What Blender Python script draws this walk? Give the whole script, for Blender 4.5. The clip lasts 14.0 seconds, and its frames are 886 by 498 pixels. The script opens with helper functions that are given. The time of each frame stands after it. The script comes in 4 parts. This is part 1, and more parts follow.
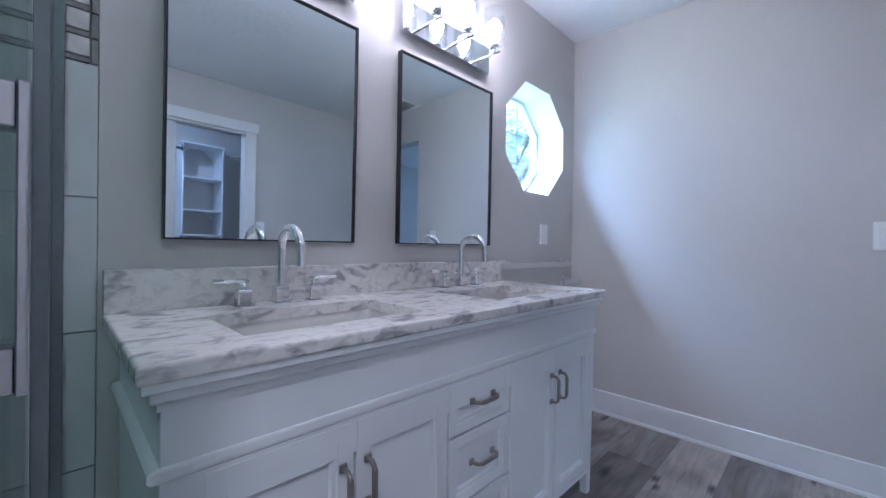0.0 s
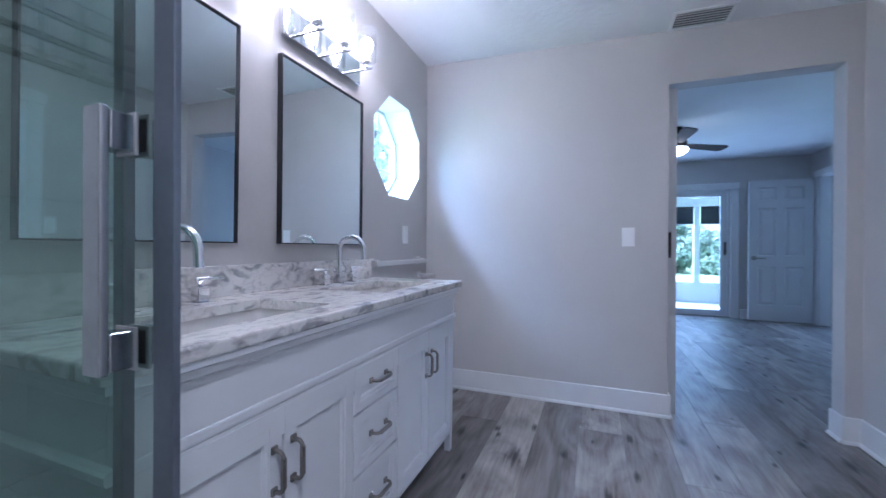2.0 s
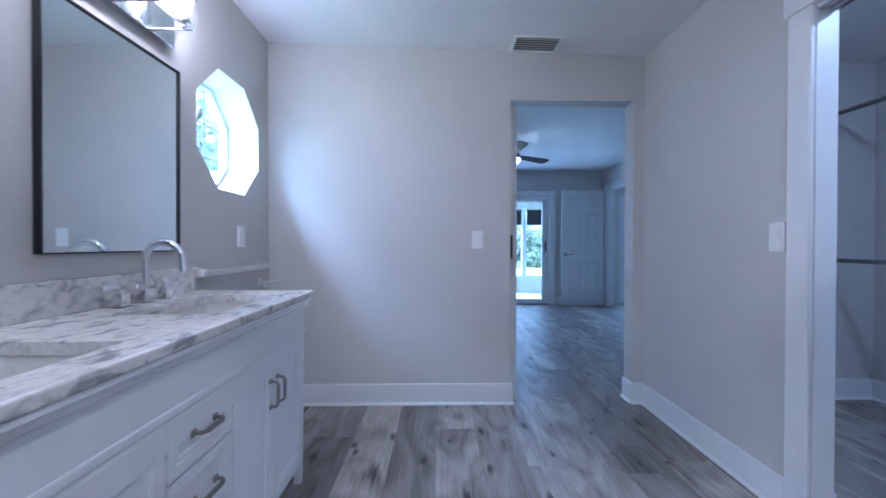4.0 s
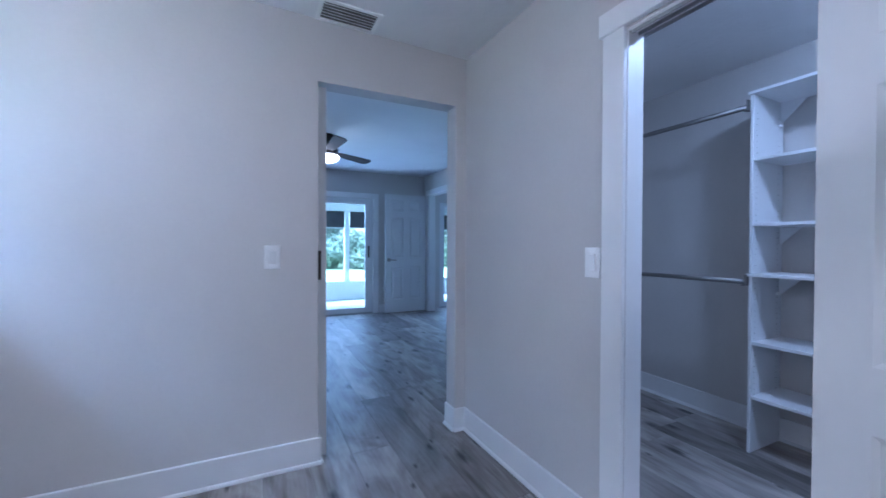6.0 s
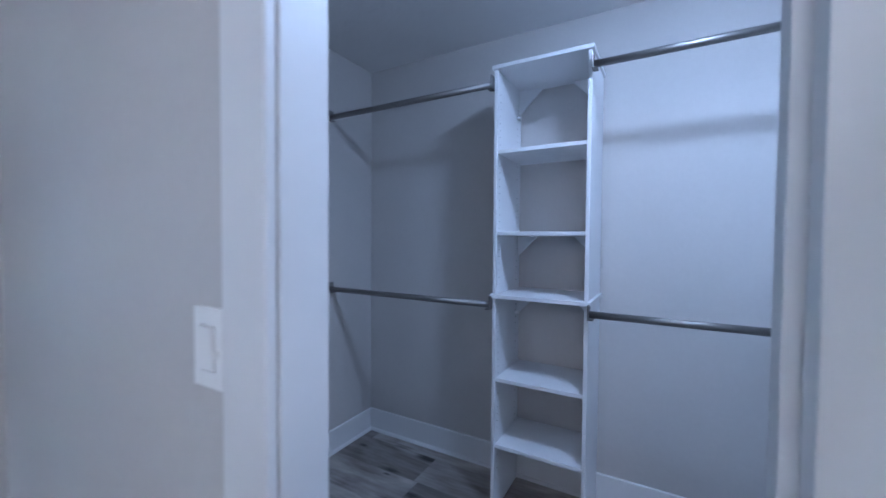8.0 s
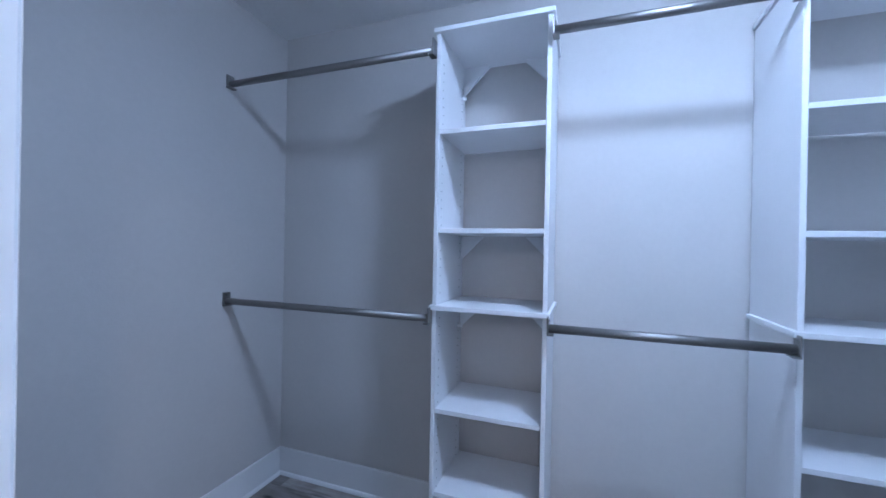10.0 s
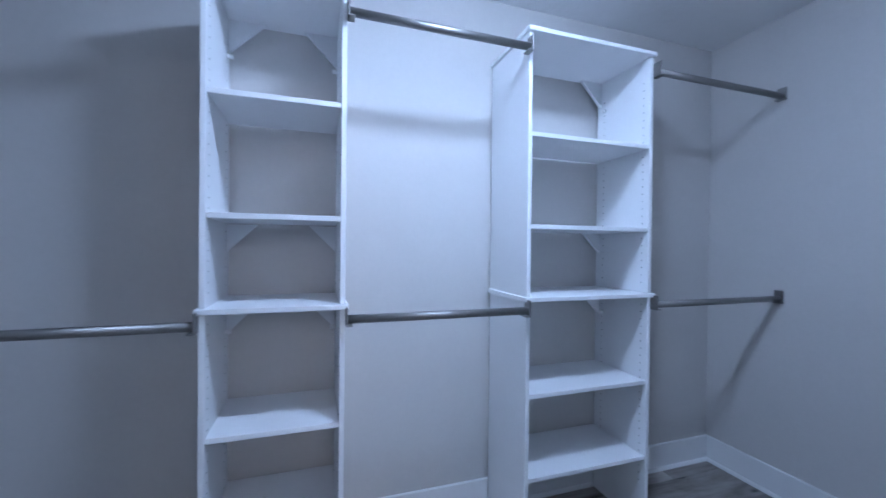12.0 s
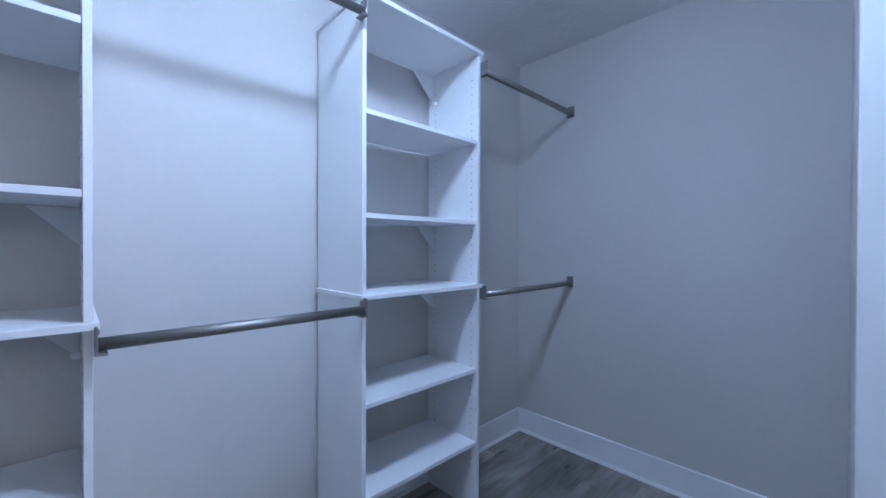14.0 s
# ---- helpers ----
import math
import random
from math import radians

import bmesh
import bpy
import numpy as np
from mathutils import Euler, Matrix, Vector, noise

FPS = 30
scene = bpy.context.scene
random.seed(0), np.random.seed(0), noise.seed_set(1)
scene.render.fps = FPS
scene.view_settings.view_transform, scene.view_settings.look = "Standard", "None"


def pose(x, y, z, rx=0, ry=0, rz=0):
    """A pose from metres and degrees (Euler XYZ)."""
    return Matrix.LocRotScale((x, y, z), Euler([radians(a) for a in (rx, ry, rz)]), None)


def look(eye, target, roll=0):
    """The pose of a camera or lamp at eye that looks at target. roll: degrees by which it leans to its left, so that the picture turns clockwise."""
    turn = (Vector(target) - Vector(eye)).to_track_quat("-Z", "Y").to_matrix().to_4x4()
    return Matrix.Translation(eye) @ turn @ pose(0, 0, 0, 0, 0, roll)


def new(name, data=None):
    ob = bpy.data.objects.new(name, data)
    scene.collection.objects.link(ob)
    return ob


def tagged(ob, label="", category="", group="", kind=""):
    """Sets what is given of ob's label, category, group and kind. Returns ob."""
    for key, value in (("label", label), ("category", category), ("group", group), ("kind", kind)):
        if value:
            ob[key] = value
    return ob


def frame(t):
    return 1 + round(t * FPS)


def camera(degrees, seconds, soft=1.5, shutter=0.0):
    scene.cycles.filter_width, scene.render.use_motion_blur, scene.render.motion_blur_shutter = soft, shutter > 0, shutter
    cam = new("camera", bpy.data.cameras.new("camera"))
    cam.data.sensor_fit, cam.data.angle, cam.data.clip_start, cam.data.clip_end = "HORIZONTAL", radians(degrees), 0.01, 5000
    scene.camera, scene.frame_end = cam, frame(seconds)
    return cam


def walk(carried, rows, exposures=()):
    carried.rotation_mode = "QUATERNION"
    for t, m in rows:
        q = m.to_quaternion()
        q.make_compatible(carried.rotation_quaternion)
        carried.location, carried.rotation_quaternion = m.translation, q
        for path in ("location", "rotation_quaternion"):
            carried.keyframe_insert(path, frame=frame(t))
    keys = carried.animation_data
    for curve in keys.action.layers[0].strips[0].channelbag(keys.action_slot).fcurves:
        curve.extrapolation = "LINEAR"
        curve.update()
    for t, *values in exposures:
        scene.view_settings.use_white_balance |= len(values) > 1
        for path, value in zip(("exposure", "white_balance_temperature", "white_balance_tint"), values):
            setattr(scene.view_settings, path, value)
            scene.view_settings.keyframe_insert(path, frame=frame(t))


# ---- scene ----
cam = camera(97.9, 14.0, shutter=0.4)
PATH = [
    (0, (0.43, 0.534, 1.039), (-0.983, 1.949, 1.029), 0.8),
    (0.5, (0.42, 0.485, 1.035), (-0.887, 1.999, 1.036), 0.6),
    (1, (0.403, 0.421, 1.029), (-0.737, 2.064, 1.03), 0.6),
    (1.5, (0.413, 0.348, 1.033), (-0.515, 2.12, 1.028), 0.3),
    (2, (0.395, 0.283, 1.037), (-0.331, 2.147, 1.031), 0.3),
    (2.2, (0.384, 0.257, 1.034), (-0.25, 2.154, 1.038), 0.1),
    (4.3, (0.325, 0.453, 1.09), (0.478, 2.45, 1.067), 0.1),
    (4.5, (0.317, 0.496, 1.098), (0.565, 2.48, 1.077), 0.1),
    (5, (0.366, 0.608, 1.109), (0.837, 2.552, 1.091), 0.1),
    (5.5, (0.446, 0.736, 1.129), (1.112, 2.622, 1.106), 0.3),
    (6, (0.522, 0.844, 1.18), (1.398, 2.642, 1.156), 0.2),
    (6.5, (0.633, 1.042, 1.206), (1.782, 2.679, 1.165), 0.1),
    (7, (0.803, 1.188, 1.226), (2.212, 2.606, 1.183), 0.2),
    (7.5, (1.104, 1.301, 1.265), (2.719, 2.48, 1.218), 0.4),
    (7.7, (1.238, 1.337, 1.278), (2.914, 2.427, 1.223), 0.3),
    (9.8, (1.719, 1.515, 1.232), (3.579, 2.249, 1.23), 1.2),
    (10, (1.704, 1.532, 1.232), (3.585, 2.209, 1.229), 1.1),
    (10.5, (1.692, 1.541, 1.218), (3.651, 1.944, 1.216), 1.1),
    (11, (1.687, 1.59, 1.213), (3.686, 1.644, 1.209), 0.9),
    (11.5, (1.704, 1.67, 1.219), (3.684, 1.381, 1.202), 0.7),
    (12, (1.754, 1.73, 1.212), (3.653, 1.102, 1.198), 0.6),
    (12.5, (1.827, 1.719, 1.21), (3.608, 0.809, 1.201), 0.4),
    (13, (1.882, 1.692, 1.207), (3.506, 0.525, 1.2), 0.4),
    (13.5, (1.906, 1.68, 1.202), (3.403, 0.354, 1.187), 0.3),
    (14, (1.922, 1.67, 1.187), (3.363, 0.283, 1.172), 0.2),
]
walk(cam, [(t, look(eye, target, roll)) for t, eye, target, roll in PATH], exposures=((0.0, 1.87, 4960, 15), (2.2, 1.98, 4870, 16), (5.0, 1.97, 4720, 14), (6.5, 2.02, 4700, 15), (7.7, 2.0, 4900, 13), (9.8, 2.43, 5000, 12), (12.0, 2.46, 5040, 12), (13.0, 2.38, 5060, 12), (14.0, 2.38, 5060, 12)))

# ---- world and light ----
world = bpy.data.worlds.new("world")
scene.world = world
world.use_nodes = True
wn, wl = world.node_tree.nodes, world.node_tree.links
sky = wn.new("ShaderNodeTexSky")
sky.sky_type, sky.sun_disc = "NISHITA", False
sky.sun_elevation, sky.sun_rotation = radians(62), radians(255)
wl.new(sky.outputs[0], wn["Background"].inputs[0])
wn["Background"].inputs[1].default_value = 0.15


def lamp(name, kind, m, energy, colour, **settings):
    data = bpy.data.lights.new(name, kind)
    data.energy, data.color = energy, colour
    for key, value in settings.items():
        if key == "angle":
            data.angle = value
        elif key == "size":
            data.shape, data.size, data.size_y = "RECTANGLE", value[0], value[1]
        elif key == "radius":
            data.shadow_soft_size = value
    ob = new(name, data)
    ob.matrix_world = m
    return ob


lamp("sun", "SUN", look((0, 0, 0), (0.453, 0.121, -0.883)), 2.4, (1.0, 0.95, 0.88), angle=radians(0.6))
# area lamps added outside the sliding doors to boost the sky light through them
lamp("slider_daylight", "AREA", look((1.25, 7.55, 1.15), (1.25, 3.0, 0.7)), 8.0, (0.5, 0.68, 1.0), size=(2.0, 1.5))
lamp("far_slider_daylight", "AREA", look((4.8, 7.55, 1.15), (4.8, 3.0, 0.7)), 8.0, (0.5, 0.68, 1.0), size=(2.0, 1.5))

# ---- materials ----
def material(name, colour, rough=0.5, metal=0.0, grain=0.0, grain_scale=60.0, stain=0.0, stain_scale=3.0, bump=0.0, bump_scale=120.0):
    """A plain surface with two scales of variation and fine relief."""
    m = bpy.data.materials.new(name)
    m.use_nodes = True
    n, l = m.node_tree.nodes, m.node_tree.links
    b = n["Principled BSDF"]
    b.inputs["Roughness"].default_value, b.inputs["Metallic"].default_value = rough, metal
    b.inputs["Base Color"].default_value = (*colour, 1)
    co = n.new("ShaderNodeTexCoord")
    if grain or stain:
        mixes = None
        for amount, scale in ((grain, grain_scale), (stain, stain_scale)):
            if not amount:
                continue
            t = n.new("ShaderNodeTexNoise")
            t.inputs["Scale"].default_value, t.inputs["Detail"].default_value = scale, 4
            l.new(co.outputs["Object"], t.inputs["Vector"])
            r = n.new("ShaderNodeMapRange")
            r.inputs["From Min"].default_value, r.inputs["From Max"].default_value = 0.3, 0.7
            r.inputs["To Min"].default_value, r.inputs["To Max"].default_value = 1 - amount, 1 + amount * 0.5
            l.new(t.outputs["Fac"], r.inputs["Value"])
            if mixes is None:
                mixes = r.outputs[0]
            else:
                k = n.new("ShaderNodeMath")
                k.operation = "MULTIPLY"
                l.new(mixes, k.inputs[0]), l.new(r.outputs[0], k.inputs[1])
                mixes = k.outputs[0]
        v = n.new("ShaderNodeVectorMath")
        v.operation = "SCALE"
        v.inputs[0].default_value = colour
        l.new(mixes, v.inputs["Scale"])
        l.new(v.outputs[0], b.inputs["Base Color"])
        q = n.new("ShaderNodeMapRange")
        q.inputs["To Min"].default_value, q.inputs["To Max"].default_value = rough * 0.85, min(1, rough * 1.15)
        l.new(mixes, q.inputs["Value"])
        l.new(q.outputs[0], b.inputs["Roughness"])
    if bump:
        t = n.new("ShaderNodeTexNoise")
        t.inputs["Scale"].default_value, t.inputs["Detail"].default_value = bump_scale, 3
        l.new(co.outputs["Object"], t.inputs["Vector"])
        k = n.new("ShaderNodeBump")
        k.inputs["Strength"].default_value, k.inputs["Distance"].default_value = bump, 0.004
        l.new(t.outputs["Fac"], k.inputs["Height"])
        l.new(k.outputs[0], b.inputs["Normal"])
    return m


WALL = material("greige_wall_paint", (0.59, 0.57, 0.552), 0.55, grain=0.02, stain=0.04, stain_scale=1.5, bump=0.12, bump_scale=160)
CEIL = material("white_ceiling_texture", (0.82, 0.82, 0.82), 0.8, stain=0.03, bump=0.9, bump_scale=24)
TRIM = material("white_trim_paint", (0.78, 0.78, 0.78), 0.35, stain=0.03, stain_scale=5, bump=0.03)
WHITE = material("white_cabinet_paint", (0.76, 0.77, 0.78), 0.32, stain=0.03, stain_scale=4, bump=0.02)
MELAMINE = material("white_melamine", (0.82, 0.825, 0.835), 0.38, grain=0.015, stain=0.02)
DOORP = material("white_door_paint", (0.66, 0.665, 0.665), 0.4, stain=0.03, bump=0.08, bump_scale=90)
CHROME = material("polished_chrome", (0.82, 0.83, 0.85), 0.06, 1.0)
# chrome darkened in its colour for the dim shower it should mirror
GRIP = material("dimmed_chrome", (0.52, 0.53, 0.55), 0.16, 1.0, grain=0.05, grain_scale=120)
NICKEL = material("brushed_nickel", (0.36, 0.335, 0.31), 0.32, 1.0, grain=0.08, grain_scale=200)
SATIN = material("satin_nickel_bar", (0.78, 0.77, 0.75), 0.42, 0.85, grain=0.05, grain_scale=150)
DARKSTEEL = material("grey_satin_aluminium", (0.2, 0.22, 0.23), 0.28, 1.0, grain=0.06, grain_scale=120)
STEEL = material("satin_closet_rod_metal", (0.30, 0.29, 0.28), 0.42, 1.0, grain=0.06, grain_scale=150)
BLACK = material("black_mirror_frame", (0.012, 0.012, 0.014), 0.4, grain=0.1)
PLASTIC = material("white_plastic", (0.9, 0.9, 0.89), 0.25, stain=0.02)
CERAMIC = material("white_ceramic", (0.64, 0.62, 0.59), 0.15, stain=0.03)
TILE = material("pale_wall_tile", (0.62, 0.64, 0.63), 0.18, stain=0.06, stain_scale=7)
TILE_DARK = material("grey_mosaic_tile", (0.24, 0.235, 0.22), 0.3, grain=0.25, grain_scale=40)
TILE_STONE = material("mottled_mosaic_tile", (0.6, 0.59, 0.57), 0.3, grain=0.2, grain_scale=30)
GROUT = material("grey_grout", (0.42, 0.42, 0.41), 0.8, grain=0.1)
DARK = material("dark_bronze", (0.035, 0.028, 0.024), 0.4, 0.6, grain=0.1)
BLADE = material("dark_wood_blade", (0.04, 0.027, 0.022), 0.7, grain=0.25, grain_scale=30)
SHADECLOTH = material("dark_roller_shade_cloth", (0.02, 0.022, 0.028), 0.8, grain=0.2)
ALU = material("white_aluminium", (0.72, 0.73, 0.74), 0.4, stain=0.03)
STILE = material("satin_blue_grey_aluminium", (0.26, 0.29, 0.34), 0.35, 1.0, grain=0.05, grain_scale=120)
TRACKM = material("grey_metal_track", (0.42, 0.42, 0.42), 0.45, 0.8, grain=0.1)
CONCRETE = material("pale_painted_concrete", (0.55, 0.55, 0.54), 0.7, grain=0.08, stain=0.1, bump=0.2)
GRASS = material("lawn_grass", (0.14, 0.19, 0.08), 0.9, grain=0.4, grain_scale=9, stain=0.3, stain_scale=0.6)
LEAF = material("green_leaf", (0.105, 0.15, 0.09), 0.6, grain=0.4, grain_scale=12)
ln, ll = LEAF.node_tree.nodes, LEAF.node_tree.links
thin, both = ln.new("ShaderNodeBsdfTranslucent"), ln.new("ShaderNodeMixShader")
thin.inputs[0].default_value, both.inputs[0].default_value = (0.42, 0.47, 0.42, 1), 0.55
ll.new(ln["Principled BSDF"].outputs[0], both.inputs[1]), ll.new(thin.outputs[0], both.inputs[2])
ll.new(both.outputs[0], ln["Material Output"].inputs["Surface"])
BARK = material("brown_bark", (0.12, 0.09, 0.07), 0.9, grain=0.4, grain_scale=25)
MIRROR = material("silvered_mirror", (0.78, 0.85, 0.88), 0.005, 1.0)
# dark grey puts the bars' backlit look into their colour
MUNTIN = material("backlit_glazing_bar", (0.2, 0.22, 0.25), 0.5, grain=0.05)
RUBBER = material("dark_seal", (0.05, 0.055, 0.055), 0.5)


def pane_material(name, colour):
    """A thin pane: clear with a faint mirror gloss."""
    m = bpy.data.materials.new(name)
    m.use_nodes = True
    n, l = m.node_tree.nodes, m.node_tree.links
    clear, gloss, mix, lw = n.new("ShaderNodeBsdfTransparent"), n.new("ShaderNodeBsdfGlossy"), n.new("ShaderNodeMixShader"), n.new("ShaderNodeLayerWeight")
    clear.inputs[0].default_value = (*colour, 1)
    gloss.inputs["Roughness"].default_value = 0.01
    lw.inputs[0].default_value = 0.5
    power, scale = n.new("ShaderNodeMath"), n.new("ShaderNodeMath")
    power.operation, power.inputs[1].default_value = "POWER", 4.0
    scale.operation, scale.inputs[1].default_value, scale.inputs[2].default_value = "MULTIPLY_ADD", 0.5, 0.025
    l.new(lw.outputs["Facing"], power.inputs[0]), l.new(power.outputs[0], scale.inputs[0])
    l.new(scale.outputs[0], mix.inputs[0]), l.new(clear.outputs[0], mix.inputs[1]), l.new(gloss.outputs[0], mix.inputs[2])
    l.new(mix.outputs[0], n["Material Output"].inputs["Surface"])
    return m


PANE = pane_material("window_pane_glass", (0.94, 0.97, 0.97))
SHOWER_GLASS = pane_material("greenish_shower_glass", (0.82, 0.89, 0.865))
CLEAR = pane_material("clear_shade_glass", (0.97, 0.98, 0.98))


def glow(name, colour, strength):
    m = bpy.data.materials.new(name)
    m.use_nodes = True
    b = m.node_tree.nodes["Principled BSDF"]
    b.inputs["Base Color"].default_value = (0.9, 0.9, 0.9, 1)
    b.inputs["Emission Color"].default_value, b.inputs["Emission Strength"].default_value = (*colour, 1), strength
    return m


BULB = glow("lit_bulb", (1.0, 0.85, 0.77), 25.0)
DOME = glow("lit_frosted_dome", (1.0, 0.97, 0.95), 3.2)
# lens of the fill lamp added over the shower
FILL_LENS = glow("lit_fill_lens", (1.0, 0.91, 0.84), 104.0)
CLOSET_DOME = glow("lit_closet_dome", (0.72, 0.83, 1.0), 29.0)


def sky_material():
    """Bright haze with soft clouds, brighter towards the high sun."""
    m = glow("bright_hazy_sky", (0.64, 0.79, 1.0), 9.0)
    n, l = m.node_tree.nodes, m.node_tree.links
    co, t, r = n.new("ShaderNodeTexCoord"), n.new("ShaderNodeTexNoise"), n.new("ShaderNodeMapRange")
    t.inputs["Scale"].default_value, t.inputs["Detail"].default_value = 0.25, 4
    r.inputs["From Min"].default_value, r.inputs["From Max"].default_value = 0.47, 0.62
    r.inputs["To Min"].default_value, r.inputs["To Max"].default_value = 0.3, 1.7
    streak = n.new("ShaderNodeMapping")
    streak.inputs["Scale"].default_value = (1, 0.8, 2.2)
    sep, rise, k = n.new("ShaderNodeSeparateXYZ"), n.new("ShaderNodeMapRange"), n.new("ShaderNodeMath")
    rise.inputs["From Min"].default_value, rise.inputs["From Max"].default_value = 8.0, 45.0
    curve, lift = n.new("ShaderNodeMath"), n.new("ShaderNodeMath")
    curve.operation, curve.inputs[1].default_value = "POWER", 2.5
    # steep rise in glow is tuned to throw the window's streak on wall_north
    lift.operation, lift.inputs[1].default_value, lift.inputs[2].default_value = "MULTIPLY_ADD", 95.0, 2.4
    k.operation = "MULTIPLY"
    l.new(co.outputs["Object"], streak.inputs["Vector"]), l.new(streak.outputs[0], t.inputs["Vector"]), l.new(t.outputs["Fac"], r.inputs["Value"])
    l.new(co.outputs["Object"], sep.inputs[0]), l.new(sep.outputs["Z"], rise.inputs["Value"])
    l.new(rise.outputs[0], curve.inputs[0]), l.new(curve.outputs[0], lift.inputs[0])
    l.new(r.outputs[0], k.inputs[0]), l.new(lift.outputs[0], k.inputs[1])
    l.new(k.outputs[0], n["Principled BSDF"].inputs["Emission Strength"])
    return m


BRIGHT_SKY = sky_material()


def wood_material():
    """Grey-brown oak planks: long grain, cathedral bands and dark knots, varied plank by plank."""
    m = bpy.data.materials.new("grey_oak_plank")
    m.use_nodes = True
    n, l = m.node_tree.nodes, m.node_tree.links
    b = n["Principled BSDF"]
    co, info = n.new("ShaderNodeTexCoord"), n.new("ShaderNodeObjectInfo")
    off = n.new("ShaderNodeVectorMath")
    off.operation = "MULTIPLY_ADD"
    off.inputs[1].default_value = (1, 1, 1)
    l.new(co.outputs["Object"], off.inputs[0])
    sc = n.new("ShaderNodeVectorMath")
    sc.operation = "SCALE"
    sc.inputs[0].default_value = (13.0, 37.0, 5.0)
    l.new(info.outputs["Random"], sc.inputs["Scale"])
    l.new(sc.outputs[0], off.inputs[2])

    def noise_of(scale, stretch, detail, distort=0.0):
        mp = n.new("ShaderNodeMapping")
        mp.inputs["Scale"].default_value = stretch
        l.new(off.outputs[0], mp.inputs["Vector"])
        t = n.new("ShaderNodeTexNoise")
        t.inputs["Scale"].default_value, t.inputs["Detail"].default_value, t.inputs["Distortion"].default_value = scale, detail, distort
        l.new(mp.outputs[0], t.inputs["Vector"])
        return t.outputs["Fac"]

    grain = noise_of(12, (5, 0.4, 1), 7, 0.5)
    band = noise_of(3.0, (1.6, 0.55, 1), 4, 1.6)
    ramp = n.new("ShaderNodeValToRGB")
    ramp.color_ramp.elements[0].position, ramp.color_ramp.elements[1].position = 0.3, 0.72
    ramp.color_ramp.elements[0].color, ramp.color_ramp.elements[1].color = (0.105, 0.084, 0.070, 1), (0.50, 0.465, 0.435, 1)
    add = n.new("ShaderNodeMath")
    add.operation = "MULTIPLY_ADD"
    add.inputs[1].default_value = 0.3
    l.new(grain, add.inputs[0])
    half = n.new("ShaderNodeMath")
    half.operation = "MULTIPLY"
    half.inputs[1].default_value = 0.7
    l.new(band, half.inputs[0]), l.new(half.outputs[0], add.inputs[2])
    l.new(add.outputs[0], ramp.inputs[0])
    # knots: dark eyes far apart along the plank
    mp = n.new("ShaderNodeMapping")
    mp.inputs["Scale"].default_value = (1.0, 0.42, 1)
    l.new(off.outputs[0], mp.inputs["Vector"])
    vor = n.new("ShaderNodeTexVoronoi")
    vor.voronoi_dimensions = "2D"
    vor.inputs["Scale"].default_value = 4.6
    l.new(mp.outputs[0], vor.inputs["Vector"])
    knot = n.new("ShaderNodeMapRange")
    knot.inputs["From Min"].default_value, knot.inputs["From Max"].default_value = 0.05, 0.2
    knot.inputs["To Min"].default_value, knot.inputs["To Max"].default_value = 0.16, 1.0
    size = n.new("ShaderNodeSeparateColor")
    l.new(vor.outputs["Color"], size.inputs[0])
    grow = n.new("ShaderNodeMapRange")
    grow.inputs["To Min"].default_value, grow.inputs["To Max"].default_value = 0.8, 3.6
    l.new(size.outputs["Red"], grow.inputs["Value"])
    far = n.new("ShaderNodeMath")
    far.operation = "MULTIPLY"
    l.new(vor.outputs["Distance"], far.inputs[0]), l.new(grow.outputs[0], far.inputs[1])
    wob = n.new("ShaderNodeMath")
    wob.operation = "MULTIPLY_ADD"
    wob.inputs[1].default_value = 0.3
    l.new(grain, wob.inputs[0]), l.new(far.outputs[0], wob.inputs[2])
    sub = n.new("ShaderNodeMath")
    sub.operation = "SUBTRACT"
    sub.inputs[1].default_value = 0.14
    l.new(wob.outputs[0], sub.inputs[0])
    l.new(sub.outputs[0], knot.inputs["Value"])
    tone = n.new("ShaderNodeMapRange")
    tone.inputs["To Min"].default_value, tone.inputs["To Max"].default_value = 0.58, 1.3
    l.new(info.outputs["Random"], tone.inputs["Value"])
    k = n.new("ShaderNodeMath")
    k.operation = "MULTIPLY"
    l.new(knot.outputs[0], k.inputs[0]), l.new(tone.outputs[0], k.inputs[1])
    v = n.new("ShaderNodeVectorMath")
    v.operation = "SCALE"
    l.new(ramp.outputs[0], v.inputs[0]), l.new(k.outputs[0], v.inputs["Scale"])
    l.new(v.outputs[0], b.inputs["Base Color"])
    b.inputs["Roughness"].default_value = 0.46
    bump = n.new("ShaderNodeBump")
    bump.inputs["Strength"].default_value, bump.inputs["Distance"].default_value = 0.15, 0.002
    l.new(grain, bump.inputs["Height"]), l.new(bump.outputs[0], b.inputs["Normal"])
    return m


WOOD = wood_material()


